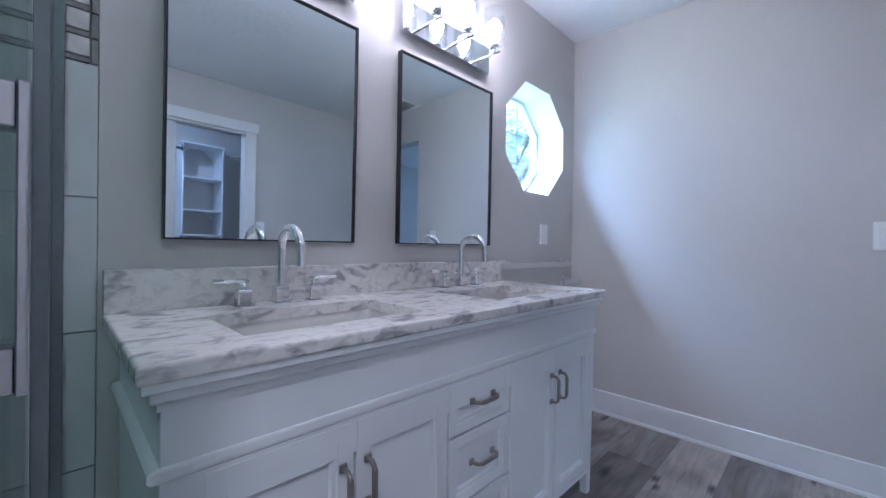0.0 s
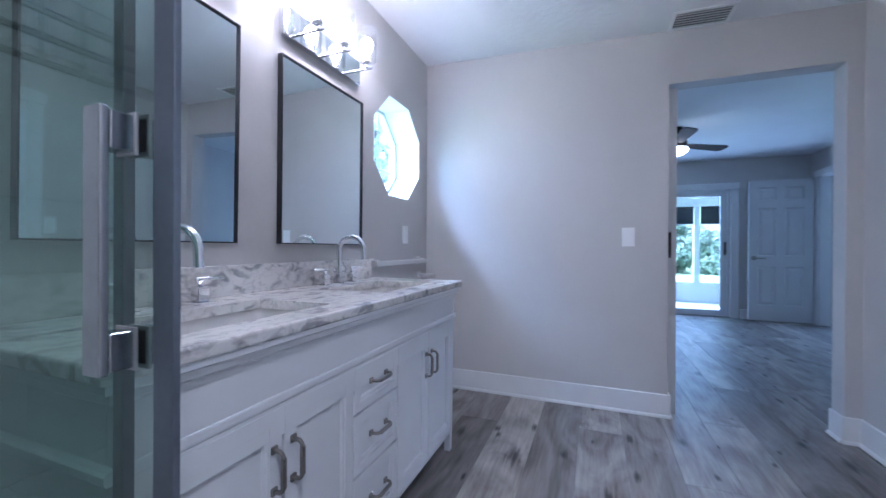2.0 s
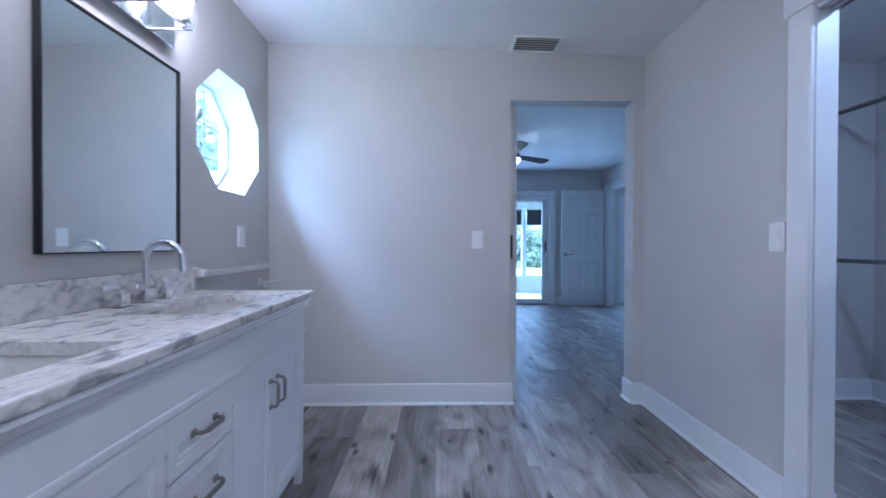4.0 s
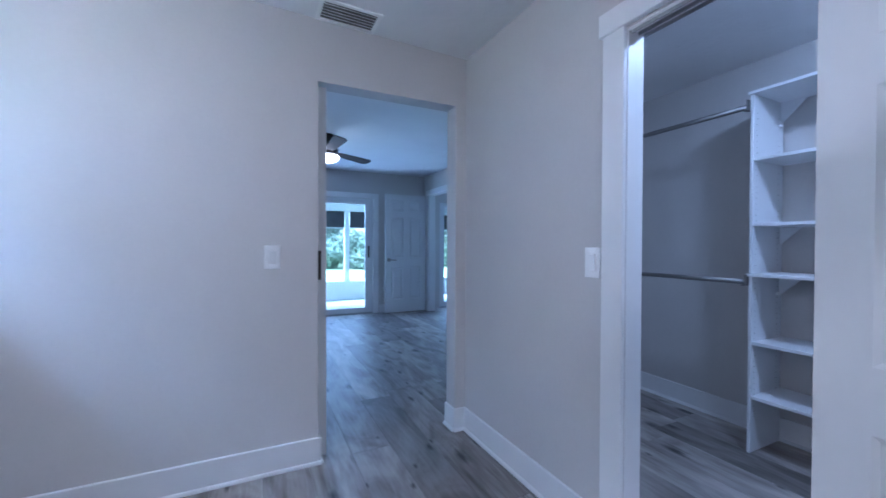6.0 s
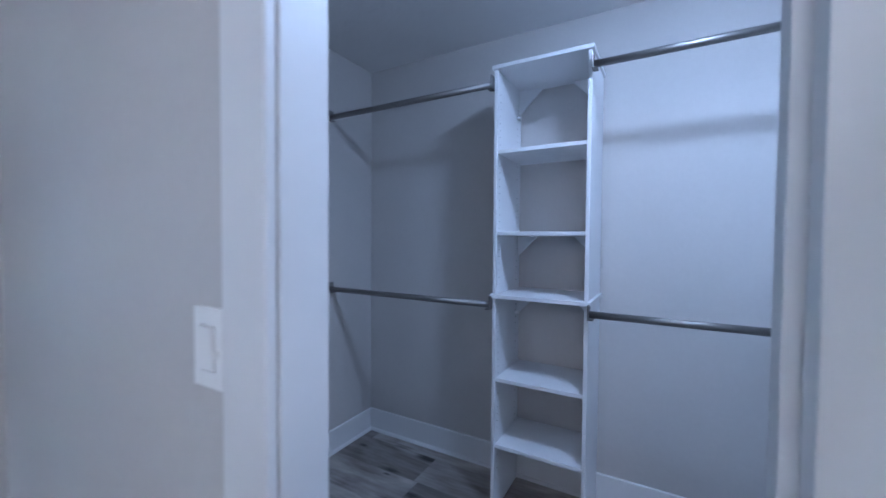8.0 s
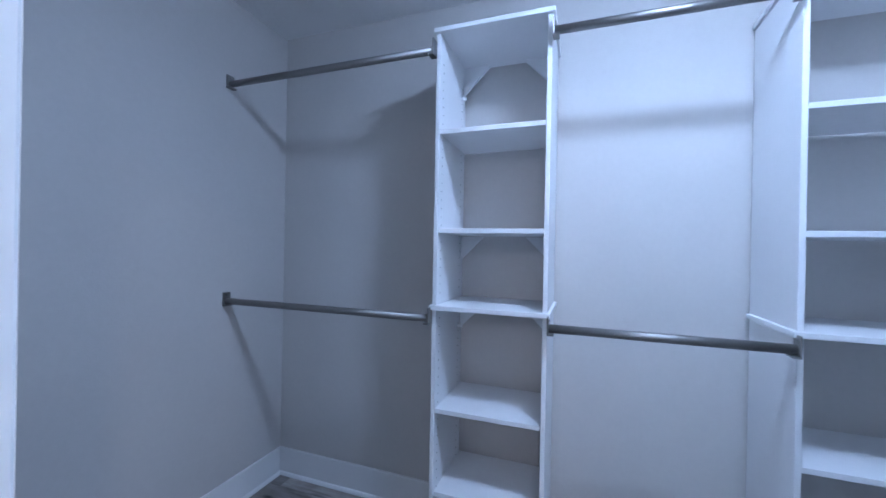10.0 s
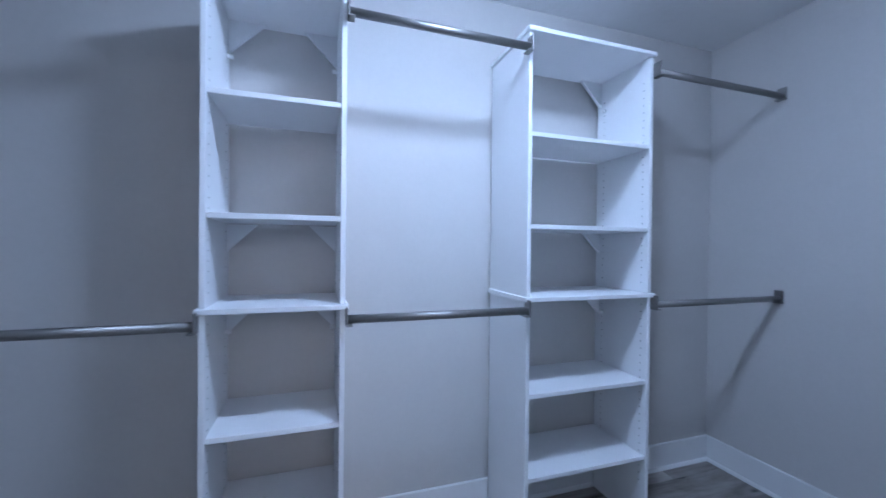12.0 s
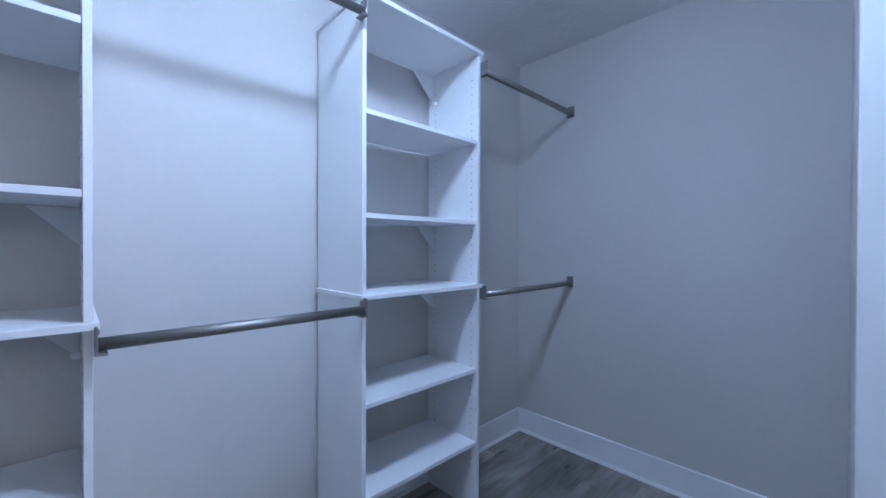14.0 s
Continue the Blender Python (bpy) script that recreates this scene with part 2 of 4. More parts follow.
def marble_material():
    """White stone with grey clouds and darker blotches."""
    m = bpy.data.materials.new("grey_white_marble")
    m.use_nodes = True
    n, l = m.node_tree.nodes, m.node_tree.links
    b = n["Principled BSDF"]
    co = n.new("ShaderNodeTexCoord")
    mp = n.new("ShaderNodeMapping")
    mp.inputs["Scale"].default_value, mp.inputs["Rotation"].default_value = (1.25, 0.72, 1.15), (0.1, 0.15, 0.2)
    l.new(co.outputs["Object"], mp.inputs["Vector"])
    cols = []
    for scale, detail, dist, lo, hi, dark in ((15, 8, 0.9, 0.36, 0.47, (0.42, 0.415, 0.43, 1)), (44, 7, 0.6, 0.36, 0.52, (0.6, 0.585, 0.575, 1))):
        t = n.new("ShaderNodeTexNoise")
        t.inputs["Scale"].default_value, t.inputs["Detail"].default_value, t.inputs["Distortion"].default_value = scale, detail, dist
        l.new(mp.outputs[0], t.inputs["Vector"])
        r = n.new("ShaderNodeValToRGB")
        r.color_ramp.elements[0].position, r.color_ramp.elements[1].position = lo, hi
        r.color_ramp.elements[0].color, r.color_ramp.elements[1].color = dark, (0.84, 0.825, 0.805, 1)
        l.new(t.outputs["Fac"], r.inputs[0])
        cols.append(r.outputs[0])
    mix = n.new("ShaderNodeMix")
    mix.data_type, mix.blend_type = "RGBA", "MULTIPLY"
    mix.inputs["Factor"].default_value = 0.75
    l.new(cols[0], mix.inputs["A"]), l.new(cols[1], mix.inputs["B"])
    l.new(mix.outputs["Result"], b.inputs["Base Color"])
    b.inputs["Roughness"].default_value = 0.18
    return m


MARBLE = marble_material()

# ---- builders ----
def box(bm, x0, x1, y0, y1, z0, z1, bevel=0.0, seg=2):
    """Adds a box, with its edges rounded by bevel."""
    tmp = bmesh.new()
    bmesh.ops.create_cube(tmp, size=1.0)
    for v in tmp.verts:
        v.co = ((x0 + x1) / 2 + v.co.x * (x1 - x0), (y0 + y1) / 2 + v.co.y * (y1 - y0), (z0 + z1) / 2 + v.co.z * (z1 - z0))
    if bevel:
        bmesh.ops.bevel(tmp, geom=tmp.edges[:], offset=bevel, segments=seg, affect="EDGES", profile=0.5)
    return absorb(bm, tmp)


def absorb(bm, tmp):
    at = {}
    for v in tmp.verts:
        at[v] = bm.verts.new(v.co)
    for f in tmp.faces:
        g = bm.faces.new([at[v] for v in f.verts])
        g.smooth = f.smooth
    tmp.free()
    return bm


def boxes(*sizes, bevel=0.0, seg=2):
    bm = bmesh.new()
    for s in sizes:
        box(bm, *s, bevel=bevel, seg=seg)
    return bm


def rod(bm, a, b, r, r2=None, seg=16, smooth=True):
    """Adds a round bar from a to b."""
    a, b = Vector(a), Vector(b)
    tmp = bmesh.new()
    bmesh.ops.create_cone(tmp, cap_ends=True, segments=seg, radius1=r, radius2=r if r2 is None else r2, depth=(b - a).length)
    for f in tmp.faces:
        f.smooth = smooth and len(f.verts) == 4
    turn = (b - a).to_track_quat("Z", "Y").to_matrix().to_4x4()
    tmp.transform(Matrix.Translation((a + b) / 2) @ turn)
    return absorb(bm, tmp)


def lathe(bm, profile, seg=24, centre=(0, 0, 0), close=False):
    """Turns a profile of (radius, z) round the z axis."""
    rings = []
    for r, z in profile:
        rings.append([bm.verts.new((centre[0] + r * math.cos(2 * math.pi * k / seg), centre[1] + r * math.sin(2 * math.pi * k / seg), centre[2] + z)) for k in range(seg)])
    for p, q in zip(rings, rings[1:]):
        for k in range(seg):
            f = bm.faces.new((p[k], p[(k + 1) % seg], q[(k + 1) % seg], q[k]))
            f.smooth = True
    if close:
        bm.faces.new(rings[0][::-1]), bm.faces.new(rings[-1])
    return bm


def tube(bm, points, r, seg=14):
    """A round pipe through points."""
    pts = [Vector(p) for p in points]
    rings = []
    side = None
    for i, p in enumerate(pts):
        way = (pts[min(i + 1, len(pts) - 1)] - pts[max(i - 1, 0)]).normalized()
        if side is None:
            side = way.orthogonal().normalized()
        side = (side - way * side.dot(way)).normalized()
        up = way.cross(side)
        rings.append([bm.verts.new(p + r * (side * math.cos(2 * math.pi * k / seg) + up * math.sin(2 * math.pi * k / seg))) for k in range(seg)])
    for p, q in zip(rings, rings[1:]):
        for k in range(seg):
            f = bm.faces.new((p[k], p[(k + 1) % seg], q[(k + 1) % seg], q[k]))
            f.smooth = True
    for ring in (rings[0][::-1], rings[-1]):
        bm.faces.new([bm.verts.new(v.co) for v in ring])
    return bm


def prism(bm, outline, axis, lo, hi):
    """A solid from a flat outline of pairs, drawn out along axis ('x', 'y' or 'z') from lo to hi."""
    def place(p, d):
        return {"x": (d, p[0], p[1]), "y": (p[0], d, p[1]), "z": (p[0], p[1], d)}[axis]
    a = [bm.verts.new(place(p, lo)) for p in outline]
    b = [bm.verts.new(place(p, hi)) for p in outline]
    bm.faces.new(a[::-1]), bm.faces.new(b)
    for k in range(len(a)):
        bm.faces.new((a[k], a[(k + 1) % len(a)], b[(k + 1) % len(a)], b[k]))
    return bm


def finish(bm, name, mat):
    bmesh.ops.recalc_face_normals(bm, faces=bm.faces[:])
    me = bpy.data.meshes.new(name)
    bm.to_mesh(me)
    bm.free()
    me.materials.append(mat)
    return me


def part(name, bm, mat, parent, label=""):
    """One mesh under a thing or a part, in the thing's own space."""
    ob = new(name, finish(bm, name, mat))
    ob.parent = parent
    return tagged(ob, label)


def structure(name, bm, mat, label, category):
    return tagged(new(name, finish(bm, name, mat)), label, category, kind="structure")


def thing(name, label, category, m=None, group=""):
    ob = new(name)
    ob.empty_display_size = 0.1
    if m is not None:
        ob.matrix_world = m
    return tagged(ob, label, category, group)


# ---- the plan ----
WX, DY, RX = -0.80, 3.00, 1.733          # vanity wall, bedroom wall, closet wall (faces towards the bathroom)
CX0, CX1, CY0, CY1 = 1.822, 3.39, -0.43, 3.06  # closet
H, HC, HB = 2.43, 2.35, 2.40             # ceilings: bathroom, closet, bedroom
OY, OZ, OR, OC = 2.543, 1.677, 0.310, 0.131  # octagonal window: centre, half width, half side
BX0, BX1, BY0, BY1 = -0.92, 3.28, 3.12, 7.30  # bedroom

# ---- structure ----
def octagon_wall():
    """The vanity wall with its octagonal opening."""
    bm = bmesh.new()
    y0, y1, z0, z1 = 2.15, 2.94, 1.28, 2.08
    x0, x1 = -1.04, WX
    for b in ((x0, x1, 0.603, y0, 0, H), (x0, x1, y1, DY, 0, H), (x0, x1, y0, y1, 0, z0), (x0, x1, y0, y1, z1, H)):
        box(bm, *b)
    inner = [(OY - OC, OZ - OR), (OY + OC, OZ - OR), (OY + OR, OZ - OC), (OY + OR, OZ + OC), (OY + OC, OZ + OR), (OY - OC, OZ + OR), (OY - OR, OZ + OC), (OY - OR, OZ - OC)]
    outer = [(y0 + 0.25, z0), (y1 - 0.25, z0), (y1, z0 + 0.25), (y1, z1 - 0.25), (y1 - 0.25, z1), (y0 + 0.25, z1), (y0, z1 - 0.25), (y0, z0 + 0.25)]
    corner = [(y1, z0), (y1, z1), (y0, z1), (y0, z0)]
    for x in (x0, x1):
        a = [bm.verts.new((x, *p)) for p in inner]
        b = [bm.verts.new((x, *p)) for p in outer]
        c = [bm.verts.new((x, *p)) for p in corner]
        for k in range(8):
            bm.faces.new((a[k], a[(k + 1) % 8], b[(k + 1) % 8], b[k]))
        for k in range(4):
            bm.faces.new((b[2 * k + 1], b[(2 * k + 2) % 8], c[k]))
    return bm


wall_west = structure("wall_west", octagon_wall(), WALL, "greige painted wall with an octagonal window opening", "wall")
bm = bmesh.new()
ring = [(OY - OC, OZ - OR), (OY + OC, OZ - OR), (OY + OR, OZ - OC), (OY + OR, OZ + OC), (OY + OC, OZ + OR), (OY - OC, OZ + OR), (OY - OR, OZ + OC), (OY - OR, OZ - OC)]


def octagon_ring(bm, x0, x1, outer, inner):
    """An eight-sided frame between two sizes (half widths), from x0 to x1."""
    rows = []
    for x, s in ((x0, outer), (x1, outer), (x1, inner), (x0, inner)):
        rows.append([bm.verts.new((x, OY + (y - OY) * s / OR, OZ + (z - OZ) * s / OR)) for y, z in ring])
    for p, q in zip(rows, rows[1:] + rows[:1]):
        for k in range(8):
            bm.faces.new((p[k], p[(k + 1) % 8], q[(k + 1) % 8], q[k]))
    return bm


structure("window_reveal", octagon_ring(bmesh.new(), -1.038, WX + 0.001, OR + 0.004, OR), TRIM, "white painted reveal lining the octagonal window", "window reveal")
window_1 = thing("window_1", "octagonal white window with muntin bars, daylight behind", "window", pose(0, 0, 0))
window_1["kind"] = "structure"
part("window_frame", octagon_ring(bmesh.new(), -1.035, -0.985, OR - 0.001, OR - 0.022), ALU, window_1)
for k in (-1, 1):
    part("muntin", boxes((-1.014, -1.008, OY + k * 0.095 - 0.0035, OY + k * 0.095 + 0.0035, OZ - 0.285, OZ + 0.285)), MUNTIN, window_1)
    part("muntin", boxes((-1.0135, -1.0085, OY - 0.285, OY + 0.285, OZ + k * 0.095 - 0.0035, OZ + k * 0.095 + 0.0035)), MUNTIN, window_1)
bm = bmesh.new()
bm.faces.new([bm.verts.new((-1.022, OY + (y - OY) * 0.94, OZ + (z - OZ) * 0.94)) for y, z in ring])
pane = part("pane", bm, PANE, window_1)
pane.visible_shadow = False

# bedroom wall with the pocket door opening
structure("wall_north", boxes((-1.04, 0.826, DY, BY0, 0, H + 0.1), (1.66, RX + 0.13, DY, BY0, 0, H + 0.1), (0.826, 1.66, DY, BY0, 2.05, H + 0.1)), WALL, "greige painted wall with a doorless cased opening", "wall")
# closet wall with the wide sliding-door opening
OY0, OY1, OZ1 = 0.60, 1.816, 1.963
CXS = 1.905                              # the closet wall is thicker south of the opening
structure("wall_east", boxes((RX, CXS, -0.60, OY0, 0, H + 0.1), (RX, CX0, OY1, DY, 0, H + 0.1), (RX, CX0, OY0, OY1, OZ1, H + 0.1)), WALL, "greige painted wall with a wide closet opening", "wall")
structure("wall_shower", boxes((WX - 0.24, WX - 0.012, -0.6, 0.603, 0, H + 0.1), (WX - 0.24, RX, -0.75, -0.6, 0, H + 0.1)), GROUT, "grouted shower wall behind the tiles", "wall")
for size in ((CX1, CX1 + 0.12, CY0 - 0.12, CY1, 0, H), (CX0, CX1 + 0.12, CY1, BY0 + 0.04, 0, H + 0.1), (CXS, CX1, CY0 - 0.12, CY0, 0, H)):
    structure("wall_closet", boxes(size), WALL, "greige painted closet wall", "wall")
H_EAST = 2.352   # the ceiling falls slightly towards the closet wall


def ceiling_at(x):
    return H + (H_EAST - H) * (x - WX) / (RX - WX)


bm = bmesh.new()
prism(bm, [(-1.04, ceiling_at(-1.04)), (RX + 0.001, H_EAST), (RX + 0.001, H + 0.1), (-1.04, H + 0.1)], "y", -0.75, DY + 0.001)
structure("ceiling", bm, CEIL, "white textured bathroom ceiling", "ceiling")
# unseen eave, sized to shape the window's light patch on wall_north
structure("eave", boxes((-1.64, -1.0405, -1.0, 7.4, 2.62, 2.72)), ALU, "unseen boxed eave outside the vanity wall that cuts off the high sky", "eave")
structure("ceiling_closet", boxes((CX0 - 0.06, CX1, CY0, CY1, HC, HC + 0.06)), CEIL, "white knockdown-textured closet ceiling", "ceiling")

# bedroom shell
SX0, SX1, SZ = 0.09, 2.33, 1.95   # sliding door opening
structure("wall_bedroom", boxes((BX0 - 0.12, BX0, BY0, BY1 + 0.16, 0, HB), (BX0, SX0, BY1, BY1 + 0.16, 0, HB), (SX1, 3.6, BY1, BY1 + 0.16, 0, HB), (SX0, SX1, BY1, BY1 + 0.16, SZ, HB),
          (BX1, BX1 + 0.12, BY0 + 0.04, 6.28, 0, HB), (BX1, BX1 + 0.12, 7.08, BY1, 0, HB), (BX1, BX1 + 0.12, 6.28, 7.08, 2.04, HB)), WALL, "greige painted bedroom walls", "wall")
structure("ceiling_bedroom", boxes((BX0 - 0.12, 7.0, BY0 + 0.001, BY1 + 0.16, HB, HB + 0.1)), CEIL, "white bedroom ceiling", "ceiling")
# next room, beyond the open door
structure("wall_hall", boxes((6.9, 7.02, 3.2, BY1 + 0.16, 0, HB), (BX1 + 0.12, 6.9, 3.08, 3.2, 0, HB), (6.1, 6.9, BY1, BY1 + 0.16, 0, HB), (3.6, 6.1, BY1, BY1 + 0.16, SZ, HB)), WALL, "greige painted walls of the next room", "wall")

# baseboards with a small shoe along the floor
def baseboard(x0, y0, x1, y1, nx, ny, h=0.14):
    """A board along a wall from (x0, y0) to (x1, y1); (nx, ny) points into the room."""
    t, s = 0.015, 0.012
    bm = bmesh.new()
    xs, ys = sorted((x0, x1)), sorted((y0, y1))
    if nx:
        a = sorted((x0, x0 + nx * t))
        box(bm, a[0], a[1], ys[0], ys[1], 0.0, h, bevel=0.003, seg=1)
        c = x0 + nx * t
        prism(bm, [(c, 0), (c + nx * s, 0), (c + nx * s * 0.9, s * 0.6), (c + nx * s * 0.5, s * 1.2), (c, s * 1.4)], "y", ys[0], ys[1])
    else:
        a = sorted((y0, y0 + ny * t))
        box(bm, xs[0], xs[1], a[0], a[1], 0.0, h, bevel=0.003, seg=1)
        c = y0 + ny * t
        prism(bm, [(c, 0), (c + ny * s, 0), (c + ny * s * 0.9, s * 0.6), (c + ny * s * 0.5, s * 1.2), (c, s * 1.4)], "x", xs[0], xs[1])
    return structure("baseboard", bm, TRIM, "white painted baseboard with shoe moulding", "baseboard")


baseboard(WX, DY, 0.841, DY, 0, -1)
baseboard(WX, 2.2, WX, DY - 0.015, 1, 0)
baseboard(RX, OY1 + 0.096, RX, DY - 0.015, -1, 0)
baseboard(1.645, DY, RX, DY, 0, -1)
baseboard(1.66, DY - 0.012, 1.66, BY0, -1, 0)
baseboard(0.826, DY - 0.012, 0.826, BY0, 1, 0)
baseboard(CX1, CY0, CX1, CY1, -1, 0)
baseboard(CX0, CY1, CX1 - 0.015, CY1, 0, -1)
baseboard(CXS, CY0, CX1 - 0.015, CY0, 0, 1)
baseboard(CXS, CY0 + 0.015, CXS, OY0, 1, 0)
baseboard(CX0, OY1, CX0, CY1 - 0.015, 1, 0)
baseboard(SX1 + 0.12, BY1, BX1, BY1, 0, -1)
baseboard(BX1, BY0 + 0.04, BX1, 6.19, -1, 0)

# closet door trim: side casings, a wider head and the jambs
def trim(name, *sizes, label="white painted door casing", bevel=0.003):
    return structure(name, boxes(*sizes, bevel=bevel, seg=1), TRIM, label, "trim")


trim("trim", (RX - 0.018, RX, OY1 - 0.002, OY1 + 0.094, 0, 1.968))
trim("trim", (RX - 0.018, RX, OY0 - 0.085, OY0 - 0.002, 0, 1.968))
trim("trim", (RX - 0.024, RX, OY0 - 0.1, OY1 + 0.109, 1.9685, 2.055))
trim("trim", (RX + 0.001, CX0 - 0.001, OY1 - 0.004, OY1 + 0.001, 0, OZ1), label="white door jamb")
trim("trim", (RX + 0.001, CXS - 0.001, OY0 - 0.001, OY0 + 0.012, 0, OZ1), label="white door jamb")
trim("trim", (RX + 0.001, CX0 - 0.001, OY0 + 0.012, OY1 - 0.004, OZ1 - 0.012, OZ1 + 0.001), label="white head jamb")
track = thing("door_track", "grey metal sliding door track under the head jamb", "door track", pose(1.773, 1.206, OZ1 - 0.012))
part("rail", boxes((-0.035, -0.031, -0.593, 0.593, -0.012, 0), (-0.002, 0.002, -0.593, 0.593, -0.012, 0), (0.031, 0.035, -0.593, 0.593, -0.012, 0)), TRACKM, track)
guide = thing("floor_guide", "small white plastic sliding door floor guide", "door guide", pose(1.787, 1.77, 0.0))
part("base_plate", boxes((-0.045, 0.045, -0.012, 0.012, 0, 0.005), bevel=0.001), PLASTIC, guide)
for gx in (-0.038, 0.0, 0.038):
    part("fin", boxes((gx - 0.005, gx + 0.005, -0.012, 0.012, 0.005, 0.035), bevel=0.002), PLASTIC, guide)


def panel_door(name, width, height, thick, columns, rows, label, m, handle=None, inset=0.105):
    """A moulded door: leaf with recessed, raised-field panels on both faces. Local x along the width, y through the leaf."""
    door = thing(name, label, "door", m)
    bm = bmesh.new()
    gap = 0.1 if columns > 1 else 0
    pw = (width - 2 * inset - gap * (columns - 1)) / columns
    xs = [(inset + c * (pw + gap), inset + c * (pw + gap) + pw) for c in range(columns)]
    h, d = thick / 2, 0.011
    cuts_x = sorted({0, width, *[v for p in xs for v in p]})
    cuts_z = sorted({0, height, *[v for p in rows for v in p]})
    for side in (-1, 1):
        y = side * h
        for xa, xb in zip(cuts_x, cuts_x[1:]):
            for za, zb in zip(cuts_z, cuts_z[1:]):
                hole = any(abs(xa - p[0]) < 1e-6 and abs(xb - p[1]) < 1e-6 for p in xs) and any(abs(za - p[0]) < 1e-6 and abs(zb - p[1]) < 1e-6 for p in rows)
                rings = [(0, 0)]
                if hole:
                    rings = [(0, 0), (0.012, d), (0.022, d), (0.045, 0.003), (0.05, 0.002)]
                last = None
                for off, depth in rings:
                    yy = y - side * depth
                    loop = [bm.verts.new(p) for p in ((xa + off, yy, za + off), (xb - off, yy, za + off), (xb - off, yy, zb - off), (xa + off, yy, zb - off))]
                    if last:
                        for k in range(4):
                            bm.faces.new((last[k], last[(k + 1) % 4], loop[(k + 1) % 4], loop[k]))
                    last = loop
                bm.faces.new(last)
    for a, b in (((0, 0), (0, height)), ((0, height), (width, height)), ((width, height), (width, 0)), ((width, 0), (0, 0))):
        bm.faces.new([bm.verts.new(p) for p in ((a[0], -h, a[1]), (a[0], h, a[1]), (b[0], h, b[1]), (b[0], -h, b[1]))])
    bmesh.ops.remove_doubles(bm, verts=bm.verts[:], dist=1e-5)
    part("leaf", bm, DOORP, door)
    if handle is not None:
        hx, hz, toward = handle
        for side in (-1, 1):
            b = bmesh.new()
            rod(b, (hx, side * h, hz), (hx, side * (h + 0.01), hz), 0.032)
            rod(b, (hx, side * (h + 0.01), hz), (hx, side * (h + 0.05), hz), 0.01)
            tube(b, [(hx, side * (h + 0.045), hz), (hx + toward * 0.05, side * (h + 0.05), hz), (hx + toward * 0.12, side * (h + 0.047), hz - 0.004)], 0.009)
            part("door_handle", b, NICKEL, door, "brushed nickel lever")
    return door


SIX = [(0.22, 0.75), (0.90, 1.52), (1.63, 1.82)]
panel_door("closet_door", 0.64, 1.925, 0.03, 2, SIX, "white moulded six-panel sliding closet door, slid open", pose(1.757, 1.29, 0.012, 0, 0, -90), inset=0.1)
panel_door("closet_door", 0.64, 1.925, 0.03, 2, SIX, "white moulded six-panel sliding closet door, rear leaf", pose(1.791, 1.302, 0.012, 0, 0, -90), inset=0.1)

# pocket door edge inside the bedroom opening, with its dark latch
pocket = panel_door("pocket_door", 0.78, 2.03, 0.035, 2, [(0.22, 0.75), (0.90, 1.60), (1.72, 1.92)], "white pocket door slid into the wall", pose(0.876, 3.06, 0.008, 0, 0, 180))
part("latch", boxes((0.028, 0.062, 0.0165, 0.0195, 0.975, 1.135), bevel=0.0006, seg=1), DARK, pocket, "dark edge pull")

# ---- sliding glass doors, the next room's opening and the lanai ----
def slider(x0, x1, label):
    door = thing("sliding_door", label, "sliding door", pose(x0, BY1 + 0.07, 0))
    w = x1 - x0
    part("door_frame", boxes((0.002, 0.04, -0.06, 0.06, 0.02, SZ - 0.001), (w - 0.04, w - 0.002, -0.06, 0.06, 0.02, SZ - 0.001), (0.04, w - 0.04, -0.06, 0.06, SZ - 0.04, SZ - 0.001)), ALU, door)
    part("threshold", boxes((0.002, w - 0.002, -0.07, 0.07, 0, 0.02), bevel=0.003), TRACKM, door, "grey metal sill track")
    for k, y in ((0, 0.025), (1, -0.025)):
        mid, st = w / 2 - 0.04, 0.085
        a, b = (0.04, mid + 0.05) if k == 0 else (mid - 0.05, w - 0.04)
        sash = part("sash", boxes((a, a + st, y - 0.018, y + 0.018, 0.021, SZ - 0.04), (b - st, b, y - 0.018, y + 0.018, 0.021, SZ - 0.04), (a + st, b - st, y - 0.018, y + 0.018, 0.021, 0.1), (a + st, b - st, y - 0.018, y + 0.018, SZ - 0.1, SZ - 0.04)), ALU, door)
        g = part("pane", boxes((a + st - 0.005, b - st + 0.005, y - 0.003, y + 0.003, 0.095, SZ - 0.095)), PANE, sash)
        g.visible_shadow = False
        if k == 1:
            part("pull", boxes((b - 0.04, b - 0.015, y - 0.045, y - 0.019, 0.95, 1.15), bevel=0.005), DARK, sash, "dark door pull")
    return door


slider(SX0, SX1, "white-framed sliding glass door to the lanai, closed")
slider(3.6, 6.1, "white-framed sliding glass door of the next room")
trim("trim", (SX0 - 0.1, SX0, BY1 - 0.018, BY1, 0, SZ + 0.002))
trim("trim", (SX1, SX1 + 0.1, BY1 - 0.018, BY1, 0, SZ + 0.002))
trim("trim", (SX0 - 0.1, SX1 + 0.1, BY1 - 0.02, BY1, SZ + 0.002, SZ + 0.09))
trim("trim", (BX1 - 0.018, BX1, 7.082, 7.17, 0, 2.04))
trim("trim", (BX1 - 0.018, BX1, 6.19, 6.278, 0, 2.04))
trim("trim", (BX1 - 0.02, BX1, 6.18, 7.18, 2.041, 2.13))
trim("trim", (BX1 + 0.001, BX1 + 0.119, 7.066, 7.081, 0, 2.039), label="white door jamb")
